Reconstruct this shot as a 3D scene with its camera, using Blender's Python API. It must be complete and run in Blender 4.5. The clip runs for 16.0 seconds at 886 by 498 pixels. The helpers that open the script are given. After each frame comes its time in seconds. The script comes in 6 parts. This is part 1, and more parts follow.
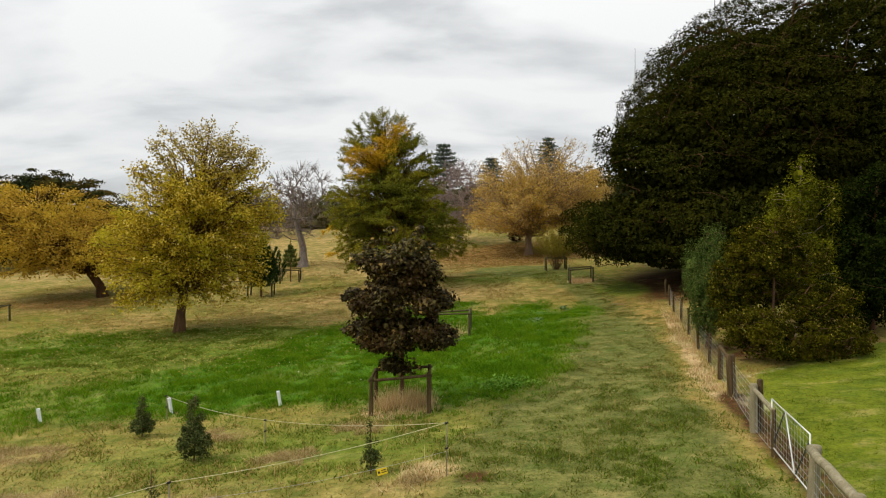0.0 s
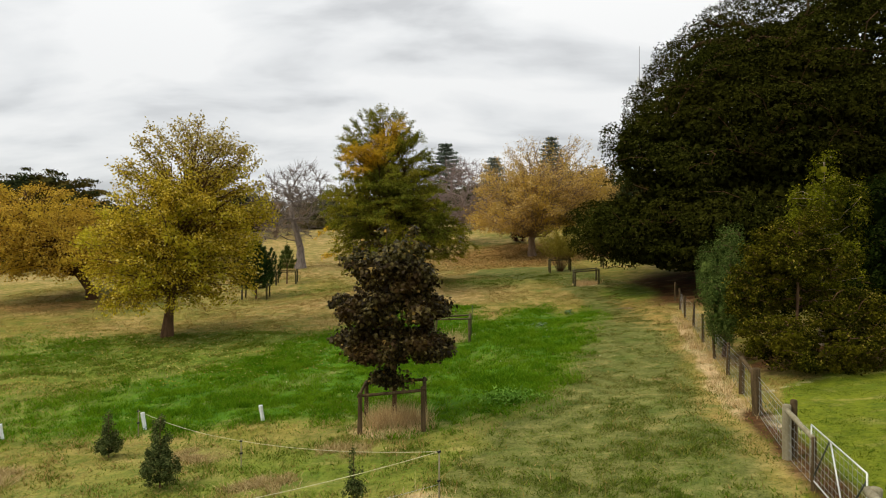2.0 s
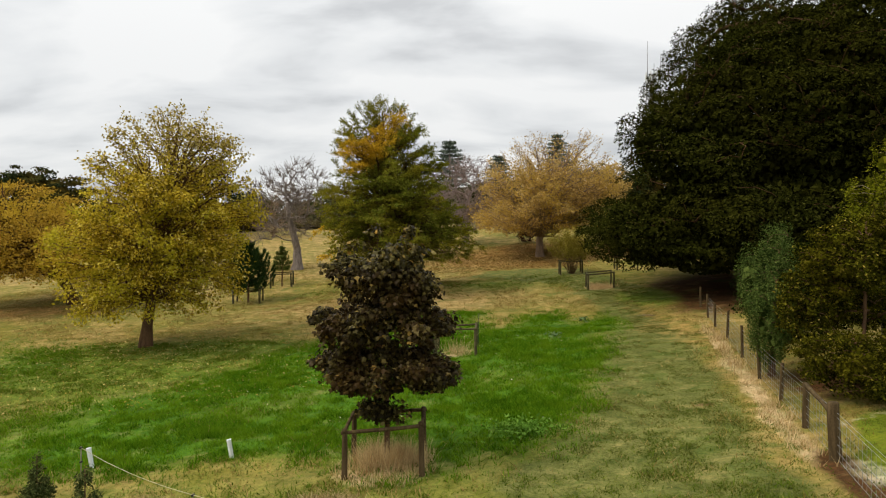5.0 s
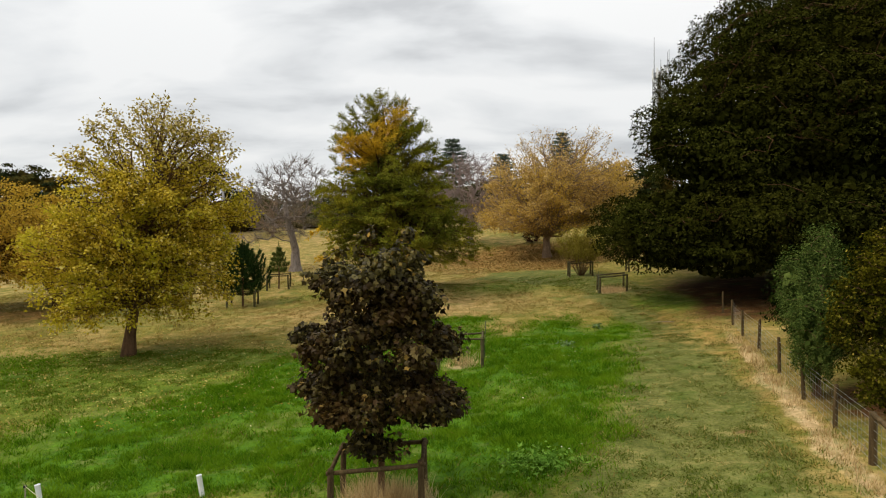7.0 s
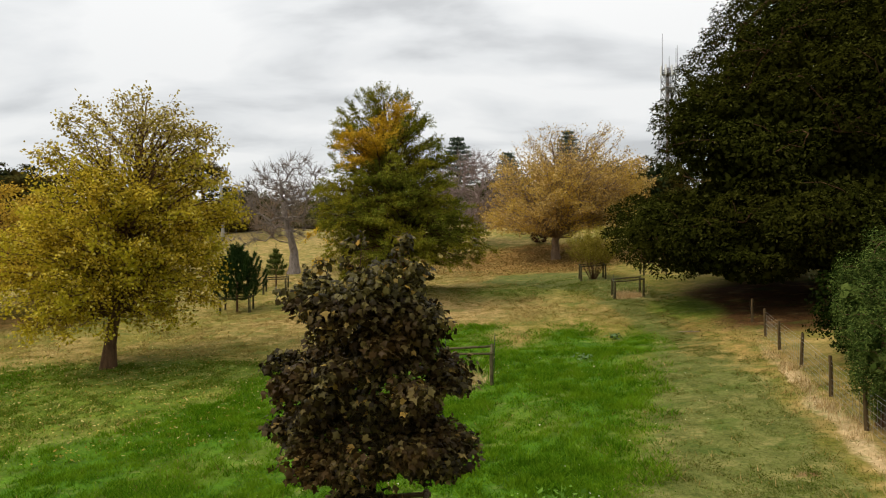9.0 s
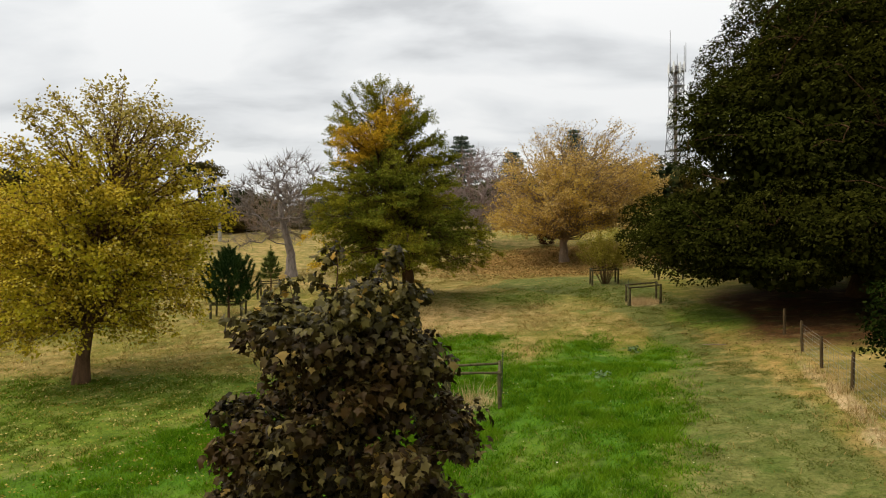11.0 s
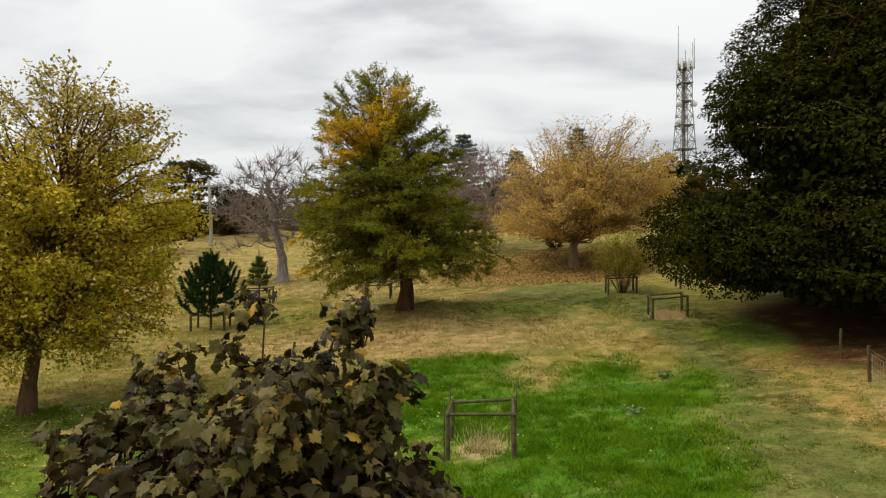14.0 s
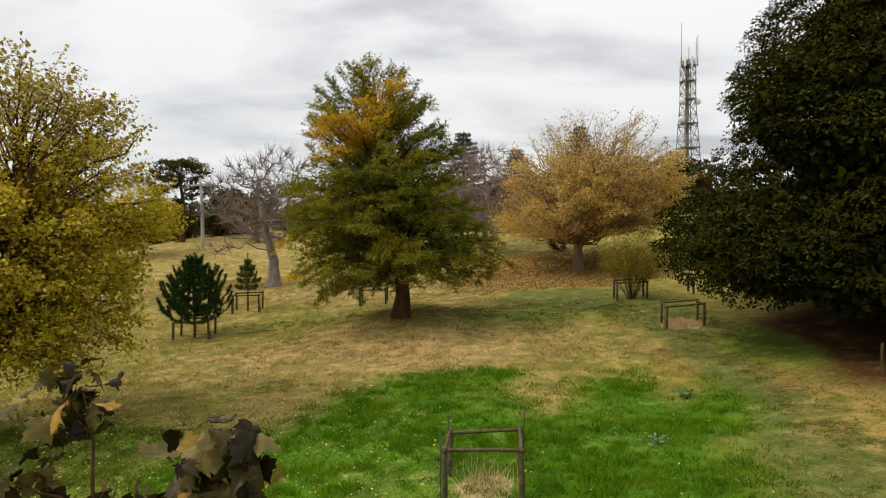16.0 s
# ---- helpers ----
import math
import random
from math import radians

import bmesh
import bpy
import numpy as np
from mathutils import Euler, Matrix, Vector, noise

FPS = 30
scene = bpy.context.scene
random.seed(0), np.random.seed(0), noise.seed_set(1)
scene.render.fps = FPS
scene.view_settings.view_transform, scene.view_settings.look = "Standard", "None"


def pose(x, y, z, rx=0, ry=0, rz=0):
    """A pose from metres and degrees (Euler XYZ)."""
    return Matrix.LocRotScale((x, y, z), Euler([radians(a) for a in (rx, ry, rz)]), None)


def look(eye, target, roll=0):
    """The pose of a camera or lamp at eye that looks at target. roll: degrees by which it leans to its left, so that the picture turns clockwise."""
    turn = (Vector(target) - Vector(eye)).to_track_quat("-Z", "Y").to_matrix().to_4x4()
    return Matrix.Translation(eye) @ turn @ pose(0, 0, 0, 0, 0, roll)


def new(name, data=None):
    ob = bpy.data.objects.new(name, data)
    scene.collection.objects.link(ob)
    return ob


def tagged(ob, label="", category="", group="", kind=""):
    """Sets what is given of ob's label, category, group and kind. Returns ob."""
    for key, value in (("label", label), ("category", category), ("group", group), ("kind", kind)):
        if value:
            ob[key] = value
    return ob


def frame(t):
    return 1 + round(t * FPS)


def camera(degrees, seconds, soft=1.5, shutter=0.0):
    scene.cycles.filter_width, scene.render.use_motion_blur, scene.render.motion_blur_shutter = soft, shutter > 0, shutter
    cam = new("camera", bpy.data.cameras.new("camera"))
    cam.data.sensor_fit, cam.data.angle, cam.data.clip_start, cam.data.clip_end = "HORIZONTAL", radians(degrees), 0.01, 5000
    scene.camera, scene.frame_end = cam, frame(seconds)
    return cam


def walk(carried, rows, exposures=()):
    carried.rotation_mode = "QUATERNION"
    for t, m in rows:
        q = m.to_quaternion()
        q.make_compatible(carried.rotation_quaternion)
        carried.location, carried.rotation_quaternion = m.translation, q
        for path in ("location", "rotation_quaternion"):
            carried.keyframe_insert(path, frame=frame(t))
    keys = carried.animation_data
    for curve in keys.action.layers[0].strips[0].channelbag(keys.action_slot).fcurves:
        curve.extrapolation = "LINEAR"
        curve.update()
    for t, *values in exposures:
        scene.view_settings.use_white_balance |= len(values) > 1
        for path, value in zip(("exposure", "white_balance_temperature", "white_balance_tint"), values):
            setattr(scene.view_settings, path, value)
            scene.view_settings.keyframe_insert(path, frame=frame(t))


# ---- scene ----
cam = camera(71.1, 16.0, soft=1.1)
METRES, EYE, TILT, LEAN, TURN = 16.5, 4.5, 0.0, 0.0, 0.0
ROWS = [
    (0.0, 0.0, 0.0, 0.0, -0.0, 0.0, -0.0),
    (0.5, 0.0029, 0.022, 0.0006, 0.07, 0.01, 0.01),
    (1.0, 0.0066, 0.0439, 0.0021, 0.13, -0.0, -0.0),
    (1.5, 0.0099, 0.0676, 0.0033, 0.19, 0.01, -0.01),
    (2.0, 0.0109, 0.0925, 0.0037, 0.25, 0.03, -0.04),
    (2.5, 0.011, 0.1186, 0.0034, 0.31, 0.02, -0.02),
    (3.0, 0.0111, 0.1466, 0.0043, 0.37, 0.0, -0.01),
    (3.5, 0.0114, 0.177, 0.005, 0.45, 0.01, -0.01),
    (4.0, 0.012, 0.208, 0.0066, 0.51, 0.0, 0.01),
    (6.5, 0.0123, 0.3581, 0.0178, 0.83, -0.12, 0.01),
    (7.0, 0.0102, 0.3925, 0.0191, 0.92, -0.13, 0.04),
    (7.5, 0.0085, 0.4268, 0.0214, 1.02, -0.16, 0.07),
    (8.0, 0.0076, 0.46, 0.0244, 1.12, -0.17, 0.09),
    (8.5, 0.0069, 0.4935, 0.0273, 1.21, -0.18, 0.08),
    (9.0, 0.0064, 0.5279, 0.0302, 1.31, -0.19, 0.07),
    (11.5, 0.0061, 0.698, 0.0443, 1.71, -0.2, 0.01),
    (12.0, 0.0039, 0.7302, 0.0472, 1.74, -0.19, 0.01),
    (12.5, 0.0014, 0.7633, 0.0501, 1.76, -0.2, 0.02),
    (13.0, 0.0004, 0.7974, 0.0535, 1.79, -0.23, 0.01),
    (13.5, 0.0003, 0.8324, 0.0579, 1.81, -0.23, -0.03),
    (14.0, 0.0001, 0.8673, 0.0618, 1.83, -0.23, -0.03),
    (14.5, 0.0001, 0.9004, 0.0658, 1.83, -0.26, -0.03),
    (15.0, 0.0001, 0.9326, 0.0682, 1.83, -0.26, -0.04),
    (15.5, 0.0001, 0.9643, 0.0707, 1.82, -0.28, -0.07),
    (16.0, 0.0005, 0.9958, 0.0733, 1.81, -0.29, -0.03),
]
walk(cam, [(t, pose(0, 0, EYE, TILT, LEAN, TURN) @ pose(METRES * x, METRES * y, METRES * z, 90 + pitch, roll, yaw)) for t, x, y, z, yaw, pitch, roll in ROWS])

# ---- world, sun, exposure ----
scene.view_settings.exposure = 0.0
SUN_AZ, SUN_EL = 258.0, 48.0          # degrees: compass from +y clockwise, height
world = bpy.data.worlds.new("world")
scene.world = world
world.use_nodes = True
wn, wl = world.node_tree.nodes, world.node_tree.links
wn.clear()
w_out = wn.new("ShaderNodeOutputWorld")
w_sky = wn.new("ShaderNodeTexSky")
w_sky.sky_type, w_sky.sun_disc = "NISHITA", False
w_sky.sun_elevation, w_sky.sun_rotation = radians(SUN_EL), radians(SUN_AZ)
w_bg = wn.new("ShaderNodeBackground")
w_bg.inputs[1].default_value = 0.12
wl.new(w_sky.outputs[0], w_bg.inputs[0])
# overcast cloud deck: noise on a plane overhead
w_tc = wn.new("ShaderNodeTexCoord")
w_sep = wn.new("ShaderNodeSeparateXYZ")
wl.new(w_tc.outputs["Generated"], w_sep.inputs[0])


def wmath(op, a, b):
    n = wn.new("ShaderNodeMath")
    n.operation = op
    for i, v in enumerate((a, b)):
        if isinstance(v, (int, float)):
            n.inputs[i].default_value = v
        else:
            wl.new(v, n.inputs[i])
    return n.outputs[0]


w_h = wmath("ADD", wmath("MAXIMUM", w_sep.outputs[2], 0.0), 0.24)
w_com = wn.new("ShaderNodeCombineXYZ")
wl.new(wmath("DIVIDE", w_sep.outputs[0], w_h), w_com.inputs[0])
wl.new(wmath("DIVIDE", w_sep.outputs[1], w_h), w_com.inputs[1])
w_map = wn.new("ShaderNodeMapping")
w_map.inputs["Location"].default_value = (3.1, 1.7, 0.0)
w_map.inputs["Scale"].default_value = (0.55, 1.0, 1.0)
wl.new(w_com.outputs[0], w_map.inputs[0])
w_no = wn.new("ShaderNodeTexNoise")
w_no.inputs["Scale"].default_value = 2.1
w_no.inputs["Detail"].default_value = 6.0
w_no.inputs["Roughness"].default_value = 0.48
w_no.inputs["Distortion"].default_value = 0.35
wl.new(w_map.outputs[0], w_no.inputs["Vector"])
w_ramp = wn.new("ShaderNodeValToRGB")
w_ramp.color_ramp.elements[0].position, w_ramp.color_ramp.elements[0].color = 0.38, (0.65, 0.66, 0.665, 1)
w_ramp.color_ramp.elements[1].position, w_ramp.color_ramp.elements[1].color = 0.56, (1.0, 1.0, 0.985, 1)
w_mid = w_ramp.color_ramp.elements.new(0.47)
w_mid.color = (0.87, 0.88, 0.878, 1)
wl.new(w_no.outputs[0], w_ramp.inputs[0])
w_cloud = wn.new("ShaderNodeBackground")
# an overcast sky is brightest overhead
wl.new(wmath("ADD", wmath("MULTIPLY", wmath("POWER", wmath("MAXIMUM", w_sep.outputs[2], 0.0), 2.0), 1.1), 0.88), w_cloud.inputs[1])
wl.new(w_ramp.outputs[0], w_cloud.inputs[0])
w_mix = wn.new("ShaderNodeMixShader")
w_mix.inputs[0].default_value = 0.92
wl.new(w_bg.outputs[0], w_mix.inputs[1])
wl.new(w_cloud.outputs[0], w_mix.inputs[2])
wl.new(w_mix.outputs[0], w_out.inputs[0])

sun_data = bpy.data.lights.new("sun", "SUN")
sun_data.energy, sun_data.angle, sun_data.color = 2.4, radians(14), (1.0, 0.90, 0.74)
sun = new("sun", sun_data)
_az, _el = radians(SUN_AZ), radians(SUN_EL)
sun.matrix_world = look((0, 0, 60), Vector((0, 0, 60)) - Vector((math.sin(_az) * math.cos(_el), math.cos(_az) * math.cos(_el), math.sin(_el))))


# ---- materials ----
def nodes_of(name):
    m = bpy.data.materials.new(name)
    m.use_nodes = True
    nt = m.node_tree
    nt.nodes.clear()
    out = nt.nodes.new("ShaderNodeOutputMaterial")
    return m, nt, out


def n_noise(nt, scale, detail=4.0, rough=0.55, coords="Object", stretch=None):
    tc = nt.nodes.new("ShaderNodeTexCoord")
    vec = tc.outputs[coords]
    if stretch:
        mp = nt.nodes.new("ShaderNodeMapping")
        mp.inputs["Scale"].default_value = stretch
        nt.links.new(vec, mp.inputs[0])
        vec = mp.outputs[0]
    no = nt.nodes.new("ShaderNodeTexNoise")
    no.inputs["Scale"].default_value = scale
    no.inputs["Detail"].default_value = detail
    no.inputs["Roughness"].default_value = rough
    nt.links.new(vec, no.inputs["Vector"])
    return no.outputs[0]


def n_ramp(nt, fac, stops):
    r = nt.nodes.new("ShaderNodeValToRGB")
    els = r.color_ramp.elements
    while len(els) < len(stops):
        els.new(0.5)
    for e, (p, c) in zip(els, stops):
        e.position, e.color = p, (*c, 1)
    nt.links.new(fac, r.inputs[0])
    return r.outputs[0]


def n_mix(nt, fac, a, b, blend="MIX"):
    m = nt.nodes.new("ShaderNodeMix")
    m.data_type, m.blend_type = "RGBA", blend
    for sock, v in ((m.inputs[0], fac), (m.inputs[6], a), (m.inputs[7], b)):
        if isinstance(v, (int, float)):
            sock.default_value = v
        elif isinstance(v, tuple):
            sock.default_value = (*v, 1)
        else:
            nt.links.new(v, sock)
    return m.outputs[2]


def n_math(nt, op, a, b=0.0, clamp=False):
    m = nt.nodes.new("ShaderNodeMath")
    m.operation, m.use_clamp = op, clamp
    for i, v in enumerate((a, b)):
        if isinstance(v, (int, float)):
            m.inputs[i].default_value = v
        else:
            nt.links.new(v, m.inputs[i])
    return m.outputs[0]


def n_principled(nt, colour, rough=0.7, metal=0.0, bump=None, strength=0.3, dist=0.02, spec=None):
    p = nt.nodes.new("ShaderNodeBsdfPrincipled")
    if isinstance(colour, tuple):
        p.inputs["Base Color"].default_value = (*colour, 1)
    else:
        nt.links.new(colour, p.inputs["Base Color"])
    p.inputs["Roughness"].default_value, p.inputs["Metallic"].default_value = rough, metal
    if spec is not None:
        p.inputs["Specular IOR Level"].default_value = spec
    if bump is not None:
        b = nt.nodes.new("ShaderNodeBump")
        b.inputs["Strength"].default_value, b.inputs["Distance"].default_value = strength, dist
        nt.links.new(bump, b.inputs["Height"])
        nt.links.new(b.outputs[0], p.inputs["Normal"])
    return p


def leaf_mat(name, stops, patch=None, rough=0.5, trans=0.25, patch_scale=0.5, spec=0.0):
    """Leaves: colour by random leaf, drifted by broad patches; some light passes through."""
    m, nt, out = nodes_of(name)
    geo = nt.nodes.new("ShaderNodeNewGeometry")
    col = n_ramp(nt, geo.outputs["Random Per Island"], stops)
    if patch:
        f = n_ramp(nt, n_noise(nt, patch_scale, 3.0), [(0.42, (0, 0, 0)), (0.62, (1, 1, 1))])
        col = n_mix(nt, f, col, n_mix(nt, 0.65, col, patch))
    p = n_principled(nt, col, rough, spec=spec)
    tr = nt.nodes.new("ShaderNodeBsdfTranslucent")
    nt.links.new(n_mix(nt, 1.0, col, (1.0, 1.0, 0.75), "MULTIPLY"), tr.inputs[0])
    mx = nt.nodes.new("ShaderNodeMixShader")
    mx.inputs[0].default_value = trans
    nt.links.new(p.outputs[0], mx.inputs[1])
    nt.links.new(tr.outputs[0], mx.inputs[2])
    nt.links.new(mx.outputs[0], out.inputs[0])
    return m


def rough_mat(name, dark, light, scale=6.0, rough=0.85, stretch=None, strength=0.5, dist=0.02, metal=0.0, fine=None):
    """Bark, timber, stone: two scales of noise between two colours, with relief."""
    m, nt, out = nodes_of(name)
    a = n_noise(nt, scale, 6.0, 0.65, stretch=stretch)
    b = n_noise(nt, fine or scale * 5, 3.0, 0.6)
    f = n_math(nt, "ADD", n_math(nt, "MULTIPLY", a, 0.7), n_math(nt, "MULTIPLY", b, 0.3))
    col = n_ramp(nt, f, [(0.35, dark), (0.65, light)])
    p = n_principled(nt, col, rough, metal, bump=f, strength=strength, dist=dist, spec=0.5 if metal else 0.1)
    nt.links.new(p.outputs[0], out.inputs[0])
    return m


M_BARK_DARK = rough_mat("bark_dark", (0.0308, 0.0162, 0.0068), (0.1100, 0.0594, 0.0258), 5, stretch=(1, 1, 0.25), dist=0.03)
M_BARK_BROWN = rough_mat("bark_brown", (0.0550, 0.0315, 0.0170), (0.1760, 0.0990, 0.0510), 6, stretch=(1, 1, 0.25), dist=0.03)
M_BARK_GREY = rough_mat("bark_grey", (0.07, 0.055, 0.043), (0.21, 0.168, 0.135), 6, stretch=(1, 1, 0.3), dist=0.03)
M_BARK_TAN = rough_mat("bark_tan", (0.1300, 0.0900, 0.0600), (0.3510, 0.2562, 0.1800), 6, stretch=(1, 1, 0.3), dist=0.03)
M_BARK_PINK = rough_mat("bark_pinkish", (0.15, 0.11, 0.10), (0.36, 0.28, 0.25), 6, stretch=(1, 1, 0.3), dist=0.02)
M_BARK_FAN = rough_mat("bark_ashen", (0.095, 0.075, 0.060), (0.28, 0.232, 0.200), 6, stretch=(1, 1, 0.3), dist=0.03)
M_BARK_PALE = rough_mat("bark_pale", (0.17, 0.13, 0.085), (0.36, 0.29, 0.20), 8, stretch=(1, 1, 0.3), dist=0.02)
M_TIMBER = rough_mat("weathered_timber", (0.030, 0.020, 0.009), (0.125, 0.086, 0.042), 9, rough=1.0, stretch=(1, 1, 0.12), dist=0.008)
M_TIMBER_MOSS = rough_mat("mossy_timber", (0.03, 0.028, 0.012), (0.13, 0.11, 0.05), 8, stretch=(0.6, 0.6, 0.6), dist=0.008)
M_TIMBER_PALE = rough_mat("pale_treated_timber", (0.14, 0.12, 0.07), (0.30, 0.27, 0.18), 7, stretch=(1, 1, 0.15), dist=0.006)
M_WIRE = rough_mat("galvanised_wire", (0.28, 0.29, 0.29), (0.45, 0.46, 0.46), 20, rough=0.5, metal=0.6, strength=0.05)
M_STEEL = rough_mat("galvanised_steel", (0.42, 0.43, 0.43), (0.62, 0.62, 0.61), 4, rough=0.45, metal=0.4, strength=0.05)
M_STAKE = rough_mat("dark_steel_stake", (0.03, 0.035, 0.03), (0.07, 0.075, 0.06), 14, rough=0.6, strength=0.2)
M_TAPE = rough_mat("white_fence_tape", (0.3825, 0.3690, 0.2160), (0.5950, 0.5658, 0.3480), 9, rough=0.6, strength=0.05)
M_PLASTIC_W = rough_mat("white_plastic_tube", (0.72, 0.74, 0.74), (0.85, 0.86, 0.86), 5, rough=0.5, strength=0.05)
M_BLACK = rough_mat("black_plastic", (0.012, 0.012, 0.012), (0.03, 0.03, 0.03), 10, rough=0.5, strength=0.05)
M_YELLOW = rough_mat("yellow_sign_sheet", (0.70, 0.50, 0.02), (0.80, 0.60, 0.03), 6, rough=0.5, strength=0.03)
M_POLE = rough_mat("pale_pole_wood", (0.22, 0.21, 0.18), (0.40, 0.38, 0.34), 3, stretch=(1, 1, 0.1), dist=0.01)
M_TOWER = rough_mat("tower_steel", (0.17, 0.175, 0.185), (0.30, 0.305, 0.315), 1.5, rough=0.6, metal=0.2, strength=0.02)
M_DISH = rough_mat("dish_white", (0.62, 0.63, 0.64), (0.75, 0.76, 0.77), 1.0, rough=0.6, strength=0.02)

L_MAPLE = leaf_mat("maple_leaves", [(0.0, (0.0085, 0.0060, 0.0020)), (0.5, (0.0250, 0.0196, 0.0055)), (0.8, (0.0700, 0.0570, 0.0155)), (0.95, (0.1650, 0.1330, 0.0420)), (1.0, (0.3200, 0.2000, 0.0430))], (0.0520, 0.0270, 0.0068), rough=0.45, trans=0.08, patch_scale=0.9, spec=0.07)
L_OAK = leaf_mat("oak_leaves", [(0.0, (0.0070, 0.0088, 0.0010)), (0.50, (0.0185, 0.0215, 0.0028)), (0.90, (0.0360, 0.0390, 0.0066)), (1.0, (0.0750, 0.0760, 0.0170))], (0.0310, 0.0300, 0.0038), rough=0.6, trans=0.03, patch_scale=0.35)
L_GOLD = leaf_mat("golden_leaves", [(0.0, (0.125, 0.085, 0.010)), (0.3, (0.35, 0.25, 0.022)), (0.65, (0.60, 0.44, 0.040)), (0.9, (0.76, 0.59, 0.085)), (1.0, (0.90, 0.76, 0.28))], (0.42, 0.39, 0.022), trans=0.5)
L_GOLD_TOP = leaf_mat("pale_gold_leaves", [(0.0, (0.16, 0.12, 0.02)), (0.6, (0.40, 0.31, 0.07)), (1.0, (0.60, 0.50, 0.20))], trans=0.4)
L_GREEN = leaf_mat("green_leaves", [(0.0, (0.0700, 0.0880, 0.0085)), (0.6, (0.1500, 0.1720, 0.0180)), (1.0, (0.2700, 0.2600, 0.0350))], (0.2700, 0.2250, 0.0160), trans=0.3, patch_scale=0.4)
L_YELLOW = leaf_mat("yellow_leaves", [(0.0, (0.42, 0.27, 0.015)), (0.6, (0.66, 0.42, 0.025)), (1.0, (0.80, 0.54, 0.06))], trans=0.42)
L_RUST = leaf_mat("rust_leaves", [(0.0, (0.29, 0.18, 0.027)), (0.6, (0.52, 0.335, 0.048)), (1.0, (0.70, 0.49, 0.10))], (0.50, 0.36, 0.035), trans=0.45, patch_scale=0.3)
L_ORANGE = leaf_mat("orange_tan_leaves", [(0.0, (0.31, 0.20, 0.062)), (0.6, (0.55, 0.37, 0.120)), (1.0, (0.75, 0.56, 0.260))], (0.58, 0.39, 0.066), trans=0.45, patch_scale=0.3)
L_CYPRESS = leaf_mat("bluegreen_sprays", [(0.0, (0.0260, 0.0480, 0.0100)), (0.6, (0.0660, 0.0980, 0.0200)), (1.0, (0.1450, 0.1850, 0.0420))], trans=0.15)
L_OLIVE = leaf_mat("olive_leaves", [(0.0, (0.0110, 0.0132, 0.0015)), (0.55, (0.0340, 0.0375, 0.0030)), (0.82, (0.0740, 0.0730, 0.0066)), (0.95, (0.1700, 0.1420, 0.0170)), (1.0, (0.3700, 0.2750, 0.0540))], (0.0680, 0.0590, 0.0038), trans=0.15, patch_scale=1.1)
L_PLUME = leaf_mat("yellow_green_sprays", [(0.0, (0.0340, 0.0420, 0.0028)), (0.6, (0.0950, 0.1040, 0.0064)), (0.92, (0.1950, 0.1850, 0.0150)), (1.0, (0.4000, 0.3200, 0.0560))], (0.1350, 0.1420, 0.0072), trans=0.2, patch_scale=0.9)
L_DEEP = leaf_mat("deep_green_leaves", [(0.0, (0.0044, 0.0089, 0.0011)), (0.6, (0.0108, 0.0179, 0.0026)), (1.0, (0.0238, 0.0316, 0.0056))], trans=0.15, patch_scale=0.6)
L_PINE = leaf_mat("pine_needles", [(0.0, (0.0130, 0.0304, 0.0072)), (0.6, (0.0288, 0.0594, 0.0156)), (1.0, (0.0684, 0.0990, 0.0270))], trans=0.1)
L_PINE_PALE = leaf_mat("pale_pine_needles", [(0.0, (0.06, 0.085, 0.018)), (0.6, (0.11, 0.14, 0.032)), (1.0, (0.17, 0.19, 0.05))], trans=0.15)
L_DARKCON = leaf_mat("dark_conifer_sprays", [(0.0, (0.010, 0.016, 0.006)), (0.6, (0.024, 0.034, 0.013)), (1.0, (0.06, 0.07, 0.022))], (0.12, 0.08, 0.014), trans=0.08, patch_scale=0.25)
# needle colour raised and greyed to put distance haze into it
L_FARCON = leaf_mat("haze_paled_conifer_sprays", [(0.0, (0.0579, 0.0817, 0.0624)), (0.6, (0.1185, 0.1496, 0.1191)), (1.0, (0.2238, 0.2584, 0.1985))], trans=0.1)
L_FAR = leaf_mat("distant_leaves", [(0.0, (0.045, 0.052, 0.022)), (0.6, (0.075, 0.085, 0.034)), (1.0, (0.12, 0.12, 0.05))], (0.17, 0.13, 0.06), trans=0.15, patch_scale=0.1)
L_BROOM = leaf_mat("olive_yellow_twigs", [(0.0, (0.14, 0.12, 0.015)), (0.6, (0.27, 0.22, 0.03)), (1.0, (0.38, 0.31, 0.06))], trans=0.3)
L_SHRUB = leaf_mat("red_brown_leaves", [(0.0, (0.035, 0.014, 0.010)), (0.6, (0.075, 0.030, 0.020)), (1.0, (0.12, 0.06, 0.03))], trans=0.15)
L_SAPLING = leaf_mat("sapling_leaves", [(0.0, (0.0300, 0.0435, 0.0126)), (0.6, (0.0675, 0.0870, 0.0252)), (1.0, (0.1500, 0.1595, 0.0504))], trans=0.15)
L_FALLEN = leaf_mat("fallen_leaves", [(0.0, (0.20, 0.13, 0.02)), (0.5, (0.38, 0.27, 0.06)), (1.0, (0.58, 0.47, 0.20))], trans=0.1)
L_FALLEN_DARK = leaf_mat("fallen_brown_leaves", [(0.0, (0.06, 0.032, 0.012)), (0.6, (0.12, 0.066, 0.024)), (1.0, (0.24, 0.15, 0.06))], trans=0.1)
L_FALLEN_RUST = leaf_mat("fallen_rust_leaves", [(0.0, (0.17, 0.10, 0.03)), (0.5, (0.32, 0.20, 0.065)), (1.0, (0.50, 0.35, 0.14))], trans=0.1)
